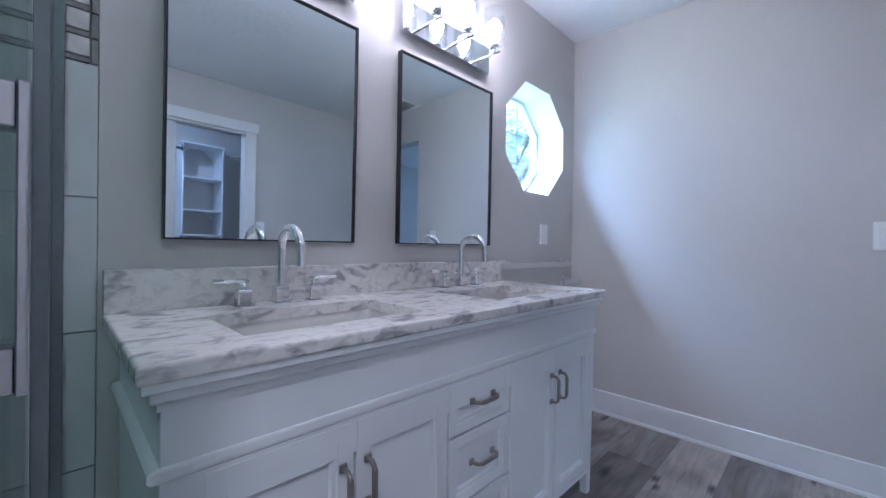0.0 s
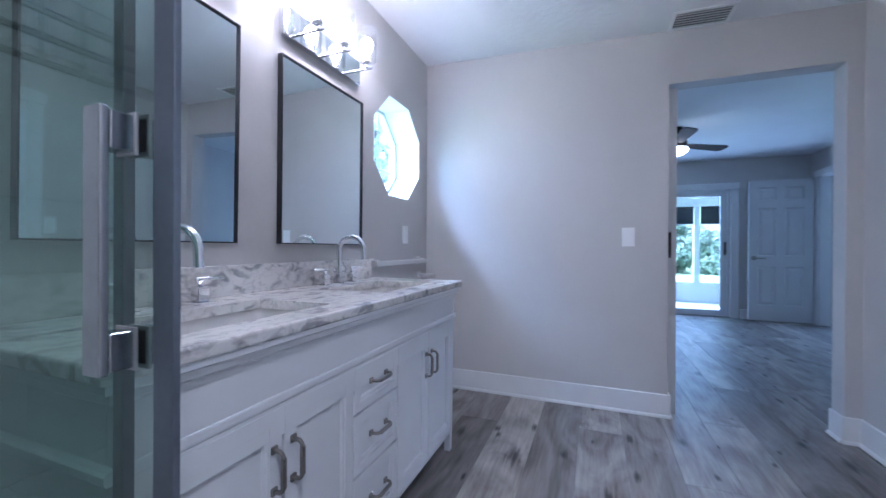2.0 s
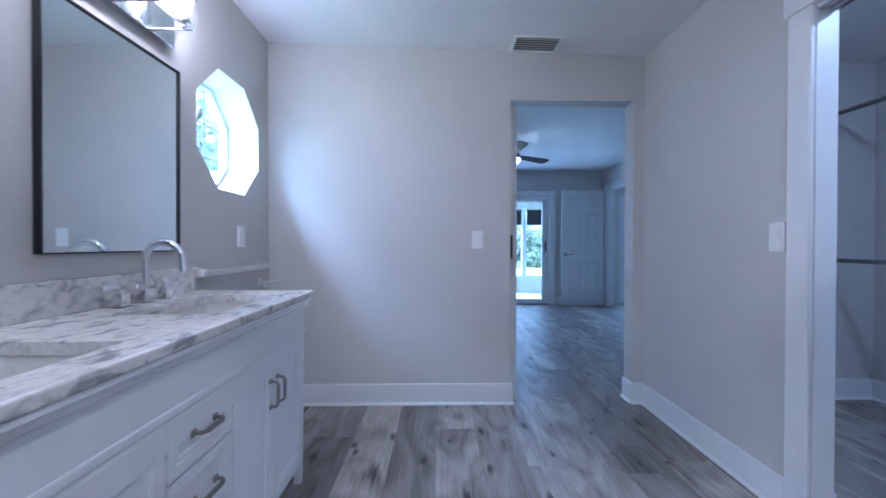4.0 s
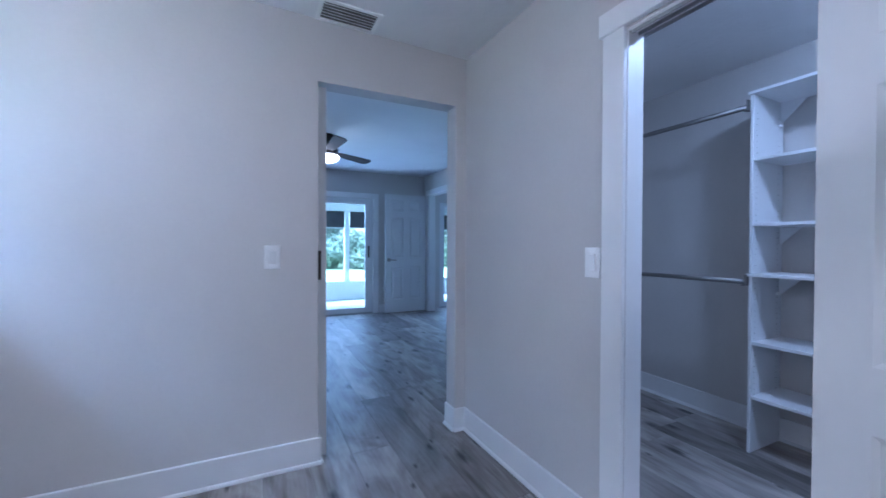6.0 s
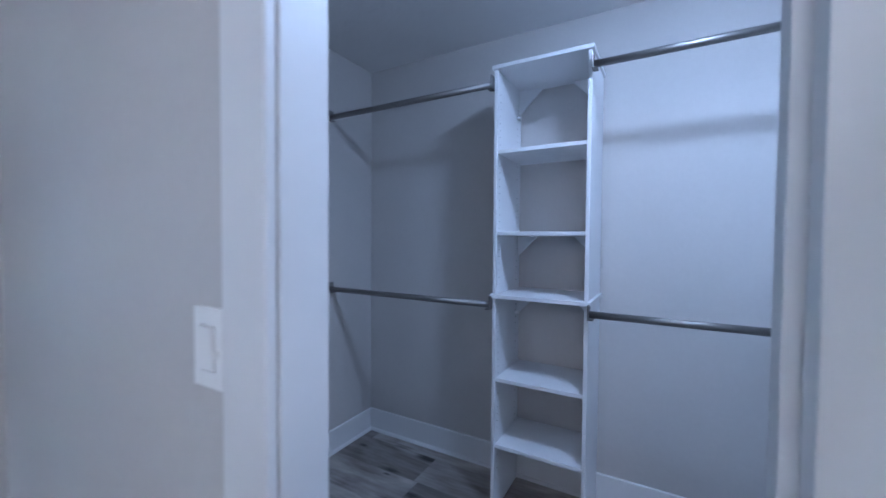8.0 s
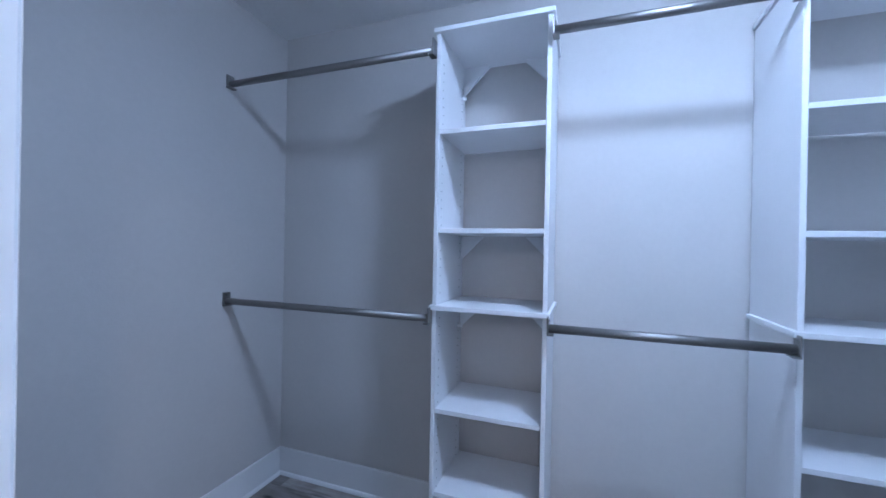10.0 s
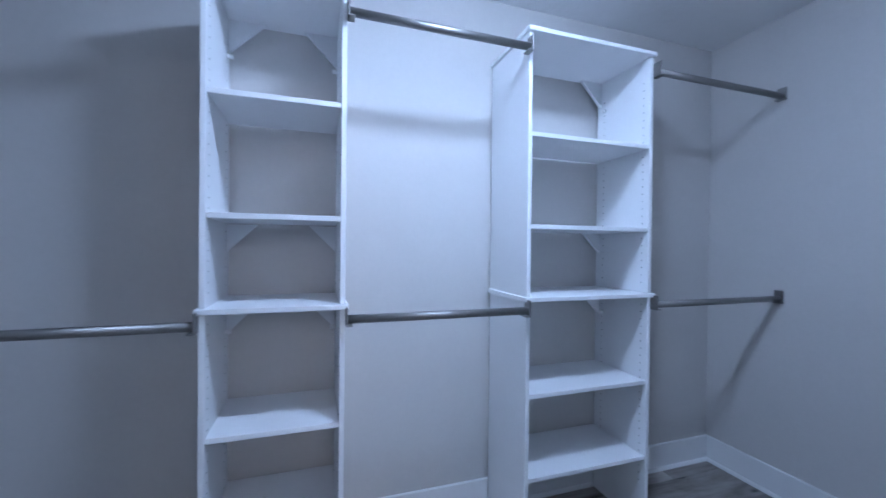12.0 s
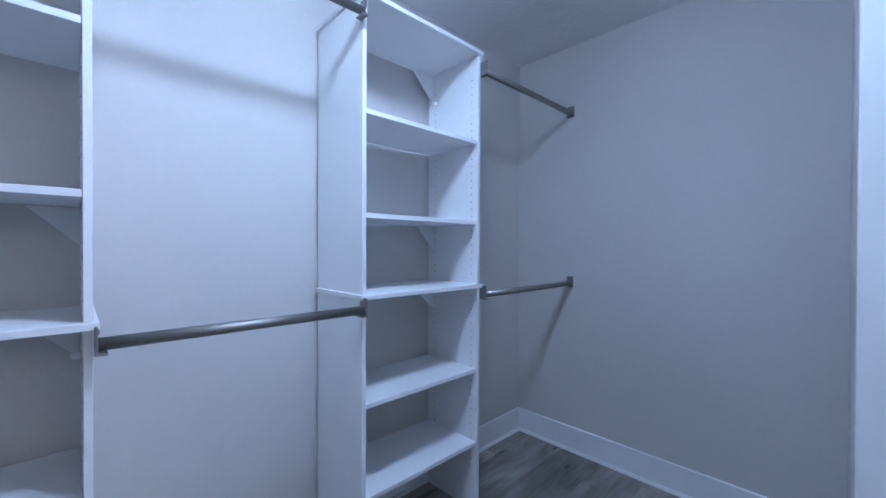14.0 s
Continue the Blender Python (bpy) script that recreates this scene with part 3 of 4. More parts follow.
panel_door("bedroom_door", 0.74, 2.02, 0.035, 2, [(0.22, 0.78), (0.93, 1.62), (1.73, 1.92)], "white six-panel bedroom door standing open", pose(3.25, 7.165, 0.012, 0, 0, 180), handle=(0.68, 0.9, -1))

tagged(structure("floor_lanai", boxes((-4, 9.0, BY1 + 0.16, 9.35, -0.14, -0.02)), CONCRETE, "pale concrete lanai floor", "floor"))
structure("wall_lanai", boxes((-4, 9.0, 9.2, 9.32, -0.02, 0.38)), ALU, "white low lanai wall", "wall")
structure("beam_lanai", boxes((-4, 9.0, 9.18, 9.32, 1.88, 2.12)), ALU, "white lanai header beam", "beam")
structure("ceiling_lanai", boxes((-4, 9.0, BY1 + 0.16, 9.5, 2.3, 2.4)), CEIL, "white lanai ceiling", "ceiling")
for px in (-0.95, 0.66, 2.30, 3.9, 5.5):
    post = thing("post", "white aluminium lanai post", "post", pose(px, 9.25, 0.38), "lanai posts")
    part("column", boxes((-0.05, 0.05, -0.05, 0.05, 0, 1.5), bevel=0.004), ALU, post)
    part("collar", boxes((-0.058, 0.058, -0.058, 0.058, 0, 0.05), bevel=0.004), ALU, post)
for a, b in ((-0.89, 0.6), (0.72, 1.765), (1.8, 2.24), (2.36, 3.08), (3.12, 3.84), (3.96, 5.44)):
    blind = thing("roller_shade", "dark roller shade half lowered under the lanai beam", "roller shade", pose((a + b) / 2, 9.2, 1.88), "lanai shades")
    w = (b - a) / 2
    part("cloth", boxes((-w, w, -0.004, 0.004, -0.35, -0.02)), SHADECLOTH, blind)
    bm = bmesh.new()
    rod(bm, (-w, 0, -0.02), (w, 0, -0.02), 0.02)
    part("tube", bm, SHADECLOTH, blind)
    part("bottom_bar", boxes((-w, w, -0.008, 0.008, -0.365, -0.345), bevel=0.003), ALU, blind)

# ---- outside ----
structure("ground", boxes((-400, 400, -400, 400, -0.45, -0.15)), GRASS, "mown green lawn", "ground")
bm = bmesh.new()
bm.faces.new([bm.verts.new(p) for p in ((-26, -70, -0.15), (-26, 45, -0.15), (-26, 45, 60), (-26, -70, 60))])
structure("backdrop", bm, BRIGHT_SKY, "bright hazy white sky beyond the garden", "sky")
rng = random.Random(4)


def leaf_cloud(bm, centre, radii, count, size):
    for _ in range(count):
        while True:
            p = Vector((rng.uniform(-1, 1), rng.uniform(-1, 1), rng.uniform(-1, 1)))
            if 0.25 < p.length < 1:
                break
        p = Vector((p.x * radii[0], p.y * radii[1], p.z * radii[2])) + Vector(centre)
        n = Vector((rng.gauss(0, 1), rng.gauss(0, 1), rng.gauss(0, 1) + 0.6)).normalized()
        u = n.orthogonal().normalized()
        u.rotate(Matrix.Rotation(rng.uniform(0, 6.3), 3, n))
        v = n.cross(u)
        s = size * rng.uniform(0.6, 1.5)
        bm.faces.new([bm.verts.new(p + q) for q in (u * s, v * s * 0.45 + n * s * 0.12, -u * s, -v * s * 0.45 + n * s * 0.12)])


def shrub(x, y, w, h):
    ob = thing("shrub", "dense green hedge shrub at the lawn's edge", "shrub", pose(x, y, -0.15), "hedge shrubs")
    bm = bmesh.new()
    for k in range(5):
        a = rng.uniform(0, 6.3)
        tube(bm, [(0, 0, 0), (0.3 * w * math.cos(a), 0.3 * w * math.sin(a), h * 0.4), (0.5 * w * math.cos(a + 0.3), 0.5 * w * math.sin(a + 0.3), h * 0.75)], 0.03, seg=6)
    part("stems", bm, BARK, ob)
    bm = bmesh.new()
    for k in range(12):
        leaf_cloud(bm, (rng.uniform(-0.7, 0.7) * w, rng.uniform(-0.5, 0.5), h * rng.uniform(0.12, 0.8)), (w * 0.55, 0.7, h * rng.uniform(0.2, 0.32)), 520, 0.12)
    part("crown", bm, LEAF, ob)
    return ob


for k in range(18):
    shrub(-6 + k * 1.5 + rng.uniform(-0.3, 0.3), 22 + rng.uniform(-0.8, 0.8), 1.3, rng.uniform(2.0, 3.2))


def tree(x, y, h, spread, leaves=420):
    ob = thing("tree", "leafy green tree with a brown trunk", "tree", pose(x, y, -0.15), "trees")
    bm = bmesh.new()
    tips = []
    lean = rng.uniform(-0.2, 0.2)
    for k in range(6):
        a = k * 1.05 + rng.uniform(-0.3, 0.3)
        tip = (spread * 0.7 * math.cos(a), spread * 0.7 * math.sin(a), h * rng.uniform(0.6, 0.9))
        tips.append(tip)
        tube(bm, [(lean, 0, h * 0.35), (tip[0] * 0.4, tip[1] * 0.4, h * 0.5), tip], 0.05, seg=7)
    rod(bm, (0, 0, 0), (lean, 0, h * 0.42), 0.16, 0.1)
    part("trunk", bm, BARK, ob)
    bm = bmesh.new()
    for tip in tips + [(0, 0, h * 0.9)]:
        leaf_cloud(bm, tip, (spread * 0.45, spread * 0.45, h * 0.18), leaves, 0.16)
    part("crown", bm, LEAF, ob)
    return ob


for x, y, h, s in ((-18, 12, 9, 3.4), (-13, 19.0, 8.5, 3), (-19, 3, 8.0, 3.2), (-15, 25, 10, 3.4), (-20, 31, 11, 3.6), (-11, 15, 7, 2.4), (1, 27, 8, 3), (8, 26, 9, 3.2), (14, 25, 8, 3)):
    tree(x, y, h, s)
tree(-6.5, 9.3, 5.6, 2.5, 230)

# ---- bathroom: vanity ----
VY0, VY1, VF, VT = 0.645, 2.165, -0.275, 0.866
vanity = thing("vanity_cabinet", "white painted double-sink vanity cabinet with moulded front", "vanity", pose(0, 0, 0))
part("body", boxes((WX + 0.003, VF - 0.055, VY0 + 0.001, VY1 - 0.001, 0.10, 0.60), (WX + 0.003, WX + 0.02, VY0 + 0.02, VY1 - 0.02, 0.6, 0.83), bevel=0.002, seg=1), WHITE, vanity)
part("frieze", boxes((VF - 0.02, VF, VY0, VY1, 0.6, 0.82), (WX + 0.003, VF - 0.02, VY0, VY0 + 0.018, 0.6, 0.82), (WX + 0.003, VF - 0.02, VY1 - 0.018, VY1, 0.6, 0.82), bevel=0.0015, seg=1), WHITE, vanity)


def skirt(name, z_profile, ahead=1.0):
    """A moulding that runs round the two sides and the front; the profile is pairs of (out, z)."""
    bm = bmesh.new()
    path = [(WX + 0.003, VY0, 0, -1), (VF, VY0, ahead, -1), (VF, VY1, ahead, 1), (WX + 0.003, VY1, 0, 1)]
    rows = [[bm.verts.new((x + nx * o, y + ny * o, z)) for o, z in z_profile] for x, y, nx, ny in path]
    for p, q in zip(rows, rows[1:]):
        for k in range(len(p) - 1):
            bm.faces.new((p[k], q[k], q[k + 1], p[k + 1]))
    return part(name, bm, WHITE, vanity)


skirt("crown_moulding", [(0.0, 0.786), (0.005, 0.7872), (0.005, 0.7975), (0.013, 0.8025), (0.015, 0.805), (0.015, 0.8175), (0.024, 0.8215), (0.026, 0.8235), (0.026, 0.836), (-0.01, 0.836)])
skirt("ledge_moulding", [(0.0, 0.676), (0.012, 0.679), (0.016, 0.684), (0.016, 0.695), (0.012, 0.699), (0.0, 0.701)], 0.22)
for ly in (VY0 + 0.022, VY1 - 0.022):
    for lx in (VF - 0.022, WX + 0.03):
        bm = bmesh.new()
        tmp = boxes((lx - 0.022, lx + 0.022, ly - 0.022, ly + 0.022, 0.0, 0.66 if lx > -0.5 else 0.1))
        for v in tmp.verts:
            if v.co.z < 0.01:
                v.co.x, v.co.y = lx + (v.co.x - lx) * 0.68, ly + (v.co.y - ly) * 0.68
        absorb(bm, tmp)
        part("leg", bm, WHITE, vanity)


def pull(parent, y, z, upright):
    """A square bent bar pull on two posts."""
    bm = bmesh.new()
    L = 0.047
    x0, x1 = VF + 0.0205, VF + 0.05
    for s in (-1, 1):
        d = s * L
        if upright:
            box(bm, x0 - 0.002, x0 + 0.006, y - 0.009, y + 0.009, z + d - 0.009, z + d + 0.009, bevel=0.002, seg=1)
            tube(bm, [(x0 + 0.004, y, z + d), (x0 + 0.02, y, z + d * 0.97), (x1 - 0.004, y, z + d * 0.86), (x1, y, z + d * 0.7)], 0.0052, 8)
        else:
            box(bm, x0 - 0.002, x0 + 0.006, y + d - 0.009, y + d + 0.009, z - 0.009, z + 0.009, bevel=0.002, seg=1)
            tube(bm, [(x0 + 0.004, y + d, z), (x0 + 0.02, y + d * 0.97, z), (x1 - 0.004, y + d * 0.86, z), (x1, y + d * 0.7, z)], 0.0052, 8)
    if upright:
        box(bm, x1 - 0.005, x1 + 0.005, y - 0.0055, y + 0.0055, z - L * 0.74, z + L * 0.74, bevel=0.002)
    else:
        box(bm, x1 - 0.005, x1 + 0.005, y - L * 0.74, y + L * 0.74, z - 0.0055, z + 0.0055, bevel=0.002)
    return part("pull", bm, NICKEL, parent, "brushed nickel bar pull")


def front(name, y0, y1, z0, z1, rail=0.05):
    """A shaker front with a stepped inner edge and a sunk field."""
    bm = bmesh.new()
    x, g = VF - 0.019, 0.003
    y0, y1, z0, z1 = y0 + g, y1 - g, z0 + g, z1 - g
    rings = [(0, x), (0, x + 0.037), (0.002, x + 0.039), (rail - 0.012, x + 0.039), (rail - 0.009, x + 0.0355), (rail, x + 0.035), (rail + 0.004, x + 0.0295)]
    last = None
    for off, d in rings:
        loop = [bm.verts.new(p) for p in ((d, y0 + off, z0 + off), (d, y1 - off, z0 + off), (d, y1 - off, z1 - off), (d, y0 + off, z1 - off))]
        if last:
            for k in range(4):
                bm.faces.new((last[k], last[(k + 1) % 4], loop[(k + 1) % 4], loop[k]))
        else:
            bm.faces.new(loop[::-1])
        last = loop
    bm.faces.new(last)
    return part(name, bm, WHITE, vanity)


VF -= 0.0195
gaps = [0.70, 0.985, 1.27, 1.55, 1.835, 2.12]
for a, b, side in ((0, 1, 1), (1, 2, -1), (3, 4, 1), (4, 5, -1)):
    d = front("door", gaps[a], gaps[b], 0.115, 0.672)
    pull(d, gaps[b] - 0.03 if side > 0 else gaps[a] + 0.03, 0.532, True)
for z0, z1 in ((0.525, 0.672), (0.332, 0.524), (0.115, 0.331)):
    d = front("drawer", gaps[2], gaps[3], z0, z1, 0.04)
    pull(d, (gaps[2] + gaps[3]) / 2, (z0 + z1) / 2 + 0.008, False)
VF += 0.0195
part("stile", boxes((VF - 0.02, VF - 0.0005, VY0 + 0.045, 0.70, 0.115, 0.672), (VF - 0.02, VF - 0.0005, 2.12, VY1 - 0.045, 0.115, 0.672), (VF - 0.02, VF - 0.0005, VY0 + 0.045, VY1 - 0.045, 0.1, 0.1145)), WHITE, vanity)

# countertop with two sink cut-outs
SINKS = [(1.015, -0.485), (1.805, -0.485)]
SL, SW = 0.23, 0.14   # half length along y, half width along x
CTX0, CTX1, CTY0, CTY1 = WX + 0.003, -0.243, 0.612, 2.205


def slab():
    bm = bmesh.new()
    z0, z1 = VT - 0.03, VT
    x0, x1 = -0.485 - SW, -0.485 + SW
    ys = [CTY0] + [v for s in SINKS for v in (s[0] - SL, s[0] + SL)] + [CTY1]
    tmp = boxes((CTX0, CTX1, CTY0, CTY1, z0, z1))
    long_edges = [e for e in tmp.edges if all(abs(v.co.x - CTX1) < 1e-6 for v in e.verts) or all(abs(v.co.y - CTY0) < 1e-6 for v in e.verts) or all(abs(v.co.y - CTY1) < 1e-6 for v in e.verts)]
    bmesh.ops.bevel(tmp, geom=long_edges, offset=0.006, segments=3, affect="EDGES", profile=0.5)
    for c in ys[1:-1]:
        bmesh.ops.bisect_plane(tmp, geom=tmp.verts[:] + tmp.edges[:] + tmp.faces[:], plane_co=(0, c, 0), plane_no=(0, 1, 0))
    for c in (x0, x1):
        bmesh.ops.bisect_plane(tmp, geom=tmp.verts[:] + tmp.edges[:] + tmp.faces[:], plane_co=(c, 0, 0), plane_no=(1, 0, 0))
    kill = []
    for f in tmp.faces:
        c = f.calc_center_median()
        if x0 < c.x < x1 and any(s[0] - SL < c.y < s[0] + SL for s in SINKS) and abs(f.normal.z) > 0.9:
            kill.append(f)
    bmesh.ops.delete(tmp, geom=kill, context="FACES")
    absorb(bm, tmp)
    for sy, sx in SINKS:
        for a, b in (((x0, sy - SL), (x1, sy - SL)), ((x1, sy - SL), (x1, sy + SL)), ((x1, sy + SL), (x0, sy + SL)), ((x0, sy + SL), (x0, sy - SL))):
            bm.faces.new([bm.verts.new(p) for p in ((*a, z0), (*b, z0), (*b, z1), (*a, z1))])
    bmesh.ops.remove_doubles(bm, verts=bm.verts[:], dist=1e-5)
    return bm


top = thing("countertop", "grey-veined white marble countertop on the vanity", "countertop", pose(0, 0, 0))
part("slab", slab(), MARBLE, top)
splash = thing("backsplash", "grey-veined white marble backsplash behind the taps", "backsplash", pose(WX + 0.003, CTY0, VT))
part("slab", boxes((0, 0.02, 0, 1.565, 0.0005, 0.107), bevel=0.002), MARBLE, splash)


def sink(sy, sx):
    ob = thing("sink", "white ceramic undermount rectangular sink", "sink", pose(sx, sy, VT - 0.031), "vanity sinks")
    bm = bmesh.new()
    def loop(hx, hy, z, r):
        out = []
        for cx, cy, a0 in ((1, 1, 0), (-1, 1, 90), (-1, -1, 180), (1, -1, 270)):
            for k in range(5):
                a = radians(a0 + 22.5 * k)
                out.append(bm.verts.new((cx * (hx - r) + r * math.cos(a), cy * (hy - r) + r * math.sin(a), z)))
        return out
    rows = [loop(SW + 0.02, SL + 0.02, 0, 0.03), loop(SW + 0.004, SL + 0.004, 0, 0.03), loop(SW - 0.002, SL - 0.002, -0.06, 0.04), loop(SW - 0.012, SL - 0.012, -0.11, 0.05), loop(SW - 0.05, SL - 0.05, -0.13, 0.05), loop(0.022, 0.022, -0.137, 0.0219)]
    for p, q in zip(rows, rows[1:]):
        for k in range(len(p)):
            f = bm.faces.new((p[k], p[(k + 1) % len(p)], q[(k + 1) % len(p)], q[k]))
            f.smooth = True
    part("bowl", bm, CERAMIC, ob)
    bm = bmesh.new()
    lathe(bm, [(0.0225, -0.14), (0.024, -0.135), (0.02, -0.133), (0.002, -0.134)], 20)
    part("drain", bm, CHROME, ob, "chrome drain")


for s in SINKS:
    sink(*s)


def tap(sy):
    ob = thing("faucet", "polished chrome widespread gooseneck faucet with two lever handles", "faucet", pose(-0.715, sy, VT), "vanity faucets")
    bm = bmesh.new()
    box(bm, -0.026, 0.026, -0.026, 0.026, 0, 0.006, bevel=0.002)
    box(bm, -0.019, 0.019, -0.019, 0.019, 0.006, 0.055, bevel=0.003)
    part("base", bm, CHROME, ob)
    pts = [(0, 0, 0.05), (0, 0, 0.085), (0, 0, 0.12), (0, 0, 0.145), (0, 0, 0.155)]
    for k in range(1, 15):
        a = radians(180 - 13.0 * k)
        pts.append((0.066 + 0.066 * math.cos(a), 0, 0.155 + 0.066 * math.sin(a)))
    pts.append((0.134, 0, 0.115))
    bm = bmesh.new()
    tube(bm, pts, 0.0125, 18)
    part("spout", bm, CHROME, ob)
    for s in (-1, 1):
        bm = bmesh.new()
        y = s * 0.103
        box(bm, -0.026, 0.026, y - 0.026, y + 0.026, 0, 0.005, bevel=0.002)
        box(bm, -0.018, 0.018, y - 0.018, y + 0.018, 0.005, 0.05, bevel=0.003)
        rod(bm, (0, y, 0.05), (0, y, 0.066), 0.009)
        rod(bm, (0, y - s * 0.014, 0.07), (0, y + s * 0.076, 0.073), 0.0066, seg=12)
        part("lever_handle", bm, CHROME, ob)
    bm = bmesh.new()
    rod(bm, (-0.028, 0, 0.0), (-0.028, 0, 0.06), 0.003, seg=8)
    rod(bm, (-0.028, 0, 0.06), (-0.028, 0, 0.07), 0.006, seg=10)
    part("lift_rod", bm, CHROME, ob)


for s in SINKS:
    tap(s[0] - 0.012)


def wall_mirror(y0, y1, z0, z1, lean, twist):
    ob = thing("wall_mirror", "rectangular wall mirror in a thin black metal frame", "mirror", pose(WX + 0.001, (y0 + y1) / 2, z0, 0, lean, twist), "vanity mirrors")
    w, h, d, f = (y1 - y0) / 2, z1 - z0, 0.024, 0.0045
    part("frame", boxes((0, d, -w, -w + f, 0, h), (0, d, w - f, w, 0, h), (0, d, -w + f, w - f, 0, f), (0, d, -w + f, w - f, h - f, h)), BLACK, ob)
    bm = bmesh.new()
    y, x = w - f, d - 0.008
    box(bm, 0.004, x, -y, y, f, h - f)
    part("glass", bm, MIRROR, ob, "silvered glass")


wall_mirror(0.725, 1.293, 1.05, 1.818, 0.9, 1.0)
wall_mirror(1.492, 2.076, 1.05, 1.818, 0.3, 0.0)


def vanity_light(yc):
    """Chrome backplate with three arms, each with a socket, a bulb and a clear glass cylinder."""
    ob = thing("vanity_light", "three-lamp chrome vanity light with clear glass cylinder shades, lit", "wall light", pose(WX + 0.001, yc, 1.90), "vanity lights")
    part("backplate", boxes((0, 0.03, -0.272, 0.272, 0, 0.125), bevel=0.002), CHROME, ob, "polished chrome plate")
    for k in (-1, 0, 1):
        y = k * 0.185
        bm = bmesh.new()
        rod(bm, (0.028, y, 0.035), (0.16, y, 0.035), 0.006, seg=12)
        rod(bm, (0.125, y, 0.035), (0.125, y, 0.062), 0.008, seg=12)
        part("arm", bm, CHROME, ob)
        bm = bmesh.new()
        lathe(bm, [(0.004, 0.06), (0.02, 0.06), (0.023, 0.066), (0.023, 0.074), (0.017, 0.078), (0.017, 0.1), (0.004, 0.1)], 20, (0.125, y, 0))
        part("socket", bm, CHROME, ob)
        bm = bmesh.new()
        lathe(bm, [(0.012, 0.1), (0.014, 0.11), (0.026, 0.135), (0.03, 0.155), (0.026, 0.175), (0.012, 0.188), (0.001, 0.19)], 18, (0.125, y, 0))
        bulb = part("bulb", bm, BULB, ob, "lit white bulb")
        bm = bmesh.new()
        lathe(bm, [(0.02, 0.074), (0.046, 0.074), (0.05, 0.078), (0.05, 0.23), (0.0475, 0.23), (0.0475, 0.08), (0.02, 0.077)], 28, (0.125, y, 0))
        g = part("glass_shade", bm, CLEAR, ob, "clear glass cylinder")
        g.visible_shadow = False


vanity_light(1.77)
vanity_light(1.0)


def wall_plate(m, kind, label):
    """A white cover plate; local x across, z up, y into the wall."""
    ob = thing(kind, label, "light switch" if "switch" in kind else "outlet", m)
    hole = 0.0185, 0.035
    part("cover_plate", boxes((-0.037, -hole[0], -0.008, 0, -0.06, 0.06), (hole[0], 0.037, -0.008, 0, -0.06, 0.06), (-hole[0], hole[0], -0.0079, 0, -0.06, -hole[1]), (-hole[0], hole[0], -0.0079, 0, hole[1], 0.06), (-hole[0], hole[0], -0.002, 0, -hole[1], hole[1]), bevel=0.0015), PLASTIC, ob)
    if "switch" in kind:
        bm = boxes((-0.0165, 0.0165, -0.004, 0.004, -0.033, 0.033), bevel=0.001)
        bm.transform(pose(0, -0.008, 0, 5))
        part("rocker", bm, PLASTIC, ob)
        part("slide_dimmer", boxes((0.0225, 0.028, -0.0115, -0.008, -0.012, 0.0), bevel=0.0008), PLASTIC, ob)
    else:
        part("socket_face", boxes((-0.0165, 0.0165, -0.0095, -0.002, -0.033, 0.033), bevel=0.002), PLASTIC, ob)
    return ob


wall_plate(pose(0.602, DY, 1.112), "light_switch", "white dimmer switch plate on the greige wall")
wall_plate(pose(RX, 1.962, 1.11, 0, 0, -90), "light_switch", "white rocker switch plate beside the closet casing")
wall_plate(pose(WX, 2.628, 1.124, 0, 0, 90), "wall_outlet", "white outlet plate on the vanity wall")

# towel bar: flat square bar with two mounts; and a paper holder below it
bar = thing("towel_bar", "flat satin nickel towel bar on the vanity wall", "towel bar", pose(WX, 2.52, 0.944))
part("bar", boxes((0.052, 0.066, -0.345, 0.345, -0.014, 0.014), bevel=0.002), SATIN, bar)
for s in (-1, 1):
    part("mount", boxes((0, 0.008, s * 0.315 - 0.026, s * 0.315 + 0.026, -0.024, 0.03), (0.008, 0.052, s * 0.315 - 0.017, s * 0.315 + 0.017, -0.017, 0.02), bevel=0.002), SATIN, bar)
holder = thing("paper_holder", "flat satin nickel paper holder on the vanity wall", "paper holder", pose(WX, 2.86, 0.838))
part("mount", boxes((0, 0.008, -0.026, 0.026, -0.026, 0.026), (0.008, 0.112, -0.016, 0.016, -0.012, 0.012), bevel=0.002), SATIN, holder)
part("bar", boxes((0.112, 0.126, -0.19, 0.018, -0.013, 0.013), bevel=0.002), SATIN, holder)

# ceiling vent
vent = thing("ceiling_vent", "white metal ceiling register with slanted slats", "vent", pose(0.967, 2.895, ceiling_at(0.967), 0, 1.76))
part("frame", boxes((-0.157, 0.157, -0.1, -0.078, -0.008, 0), (-0.157, 0.157, 0.078, 0.1, -0.008, 0), (-0.157, -0.135, -0.078, 0.078, -0.008, 0), (0.135, 0.157, -0.078, 0.078, -0.008, 0), bevel=0.002), PLASTIC, vent)
part("backing", boxes((-0.135, 0.135, -0.078, 0.078, -0.002, 0)), TILE_DARK, vent)
for k in range(6):
    bm = boxes((-0.135, 0.135, -0.011, 0.011, -0.001, 0.001))
    bm.transform(pose(0, -0.066 + k * 0.0264, -0.008, 35))
    part("slat", bm, PLASTIC, vent)

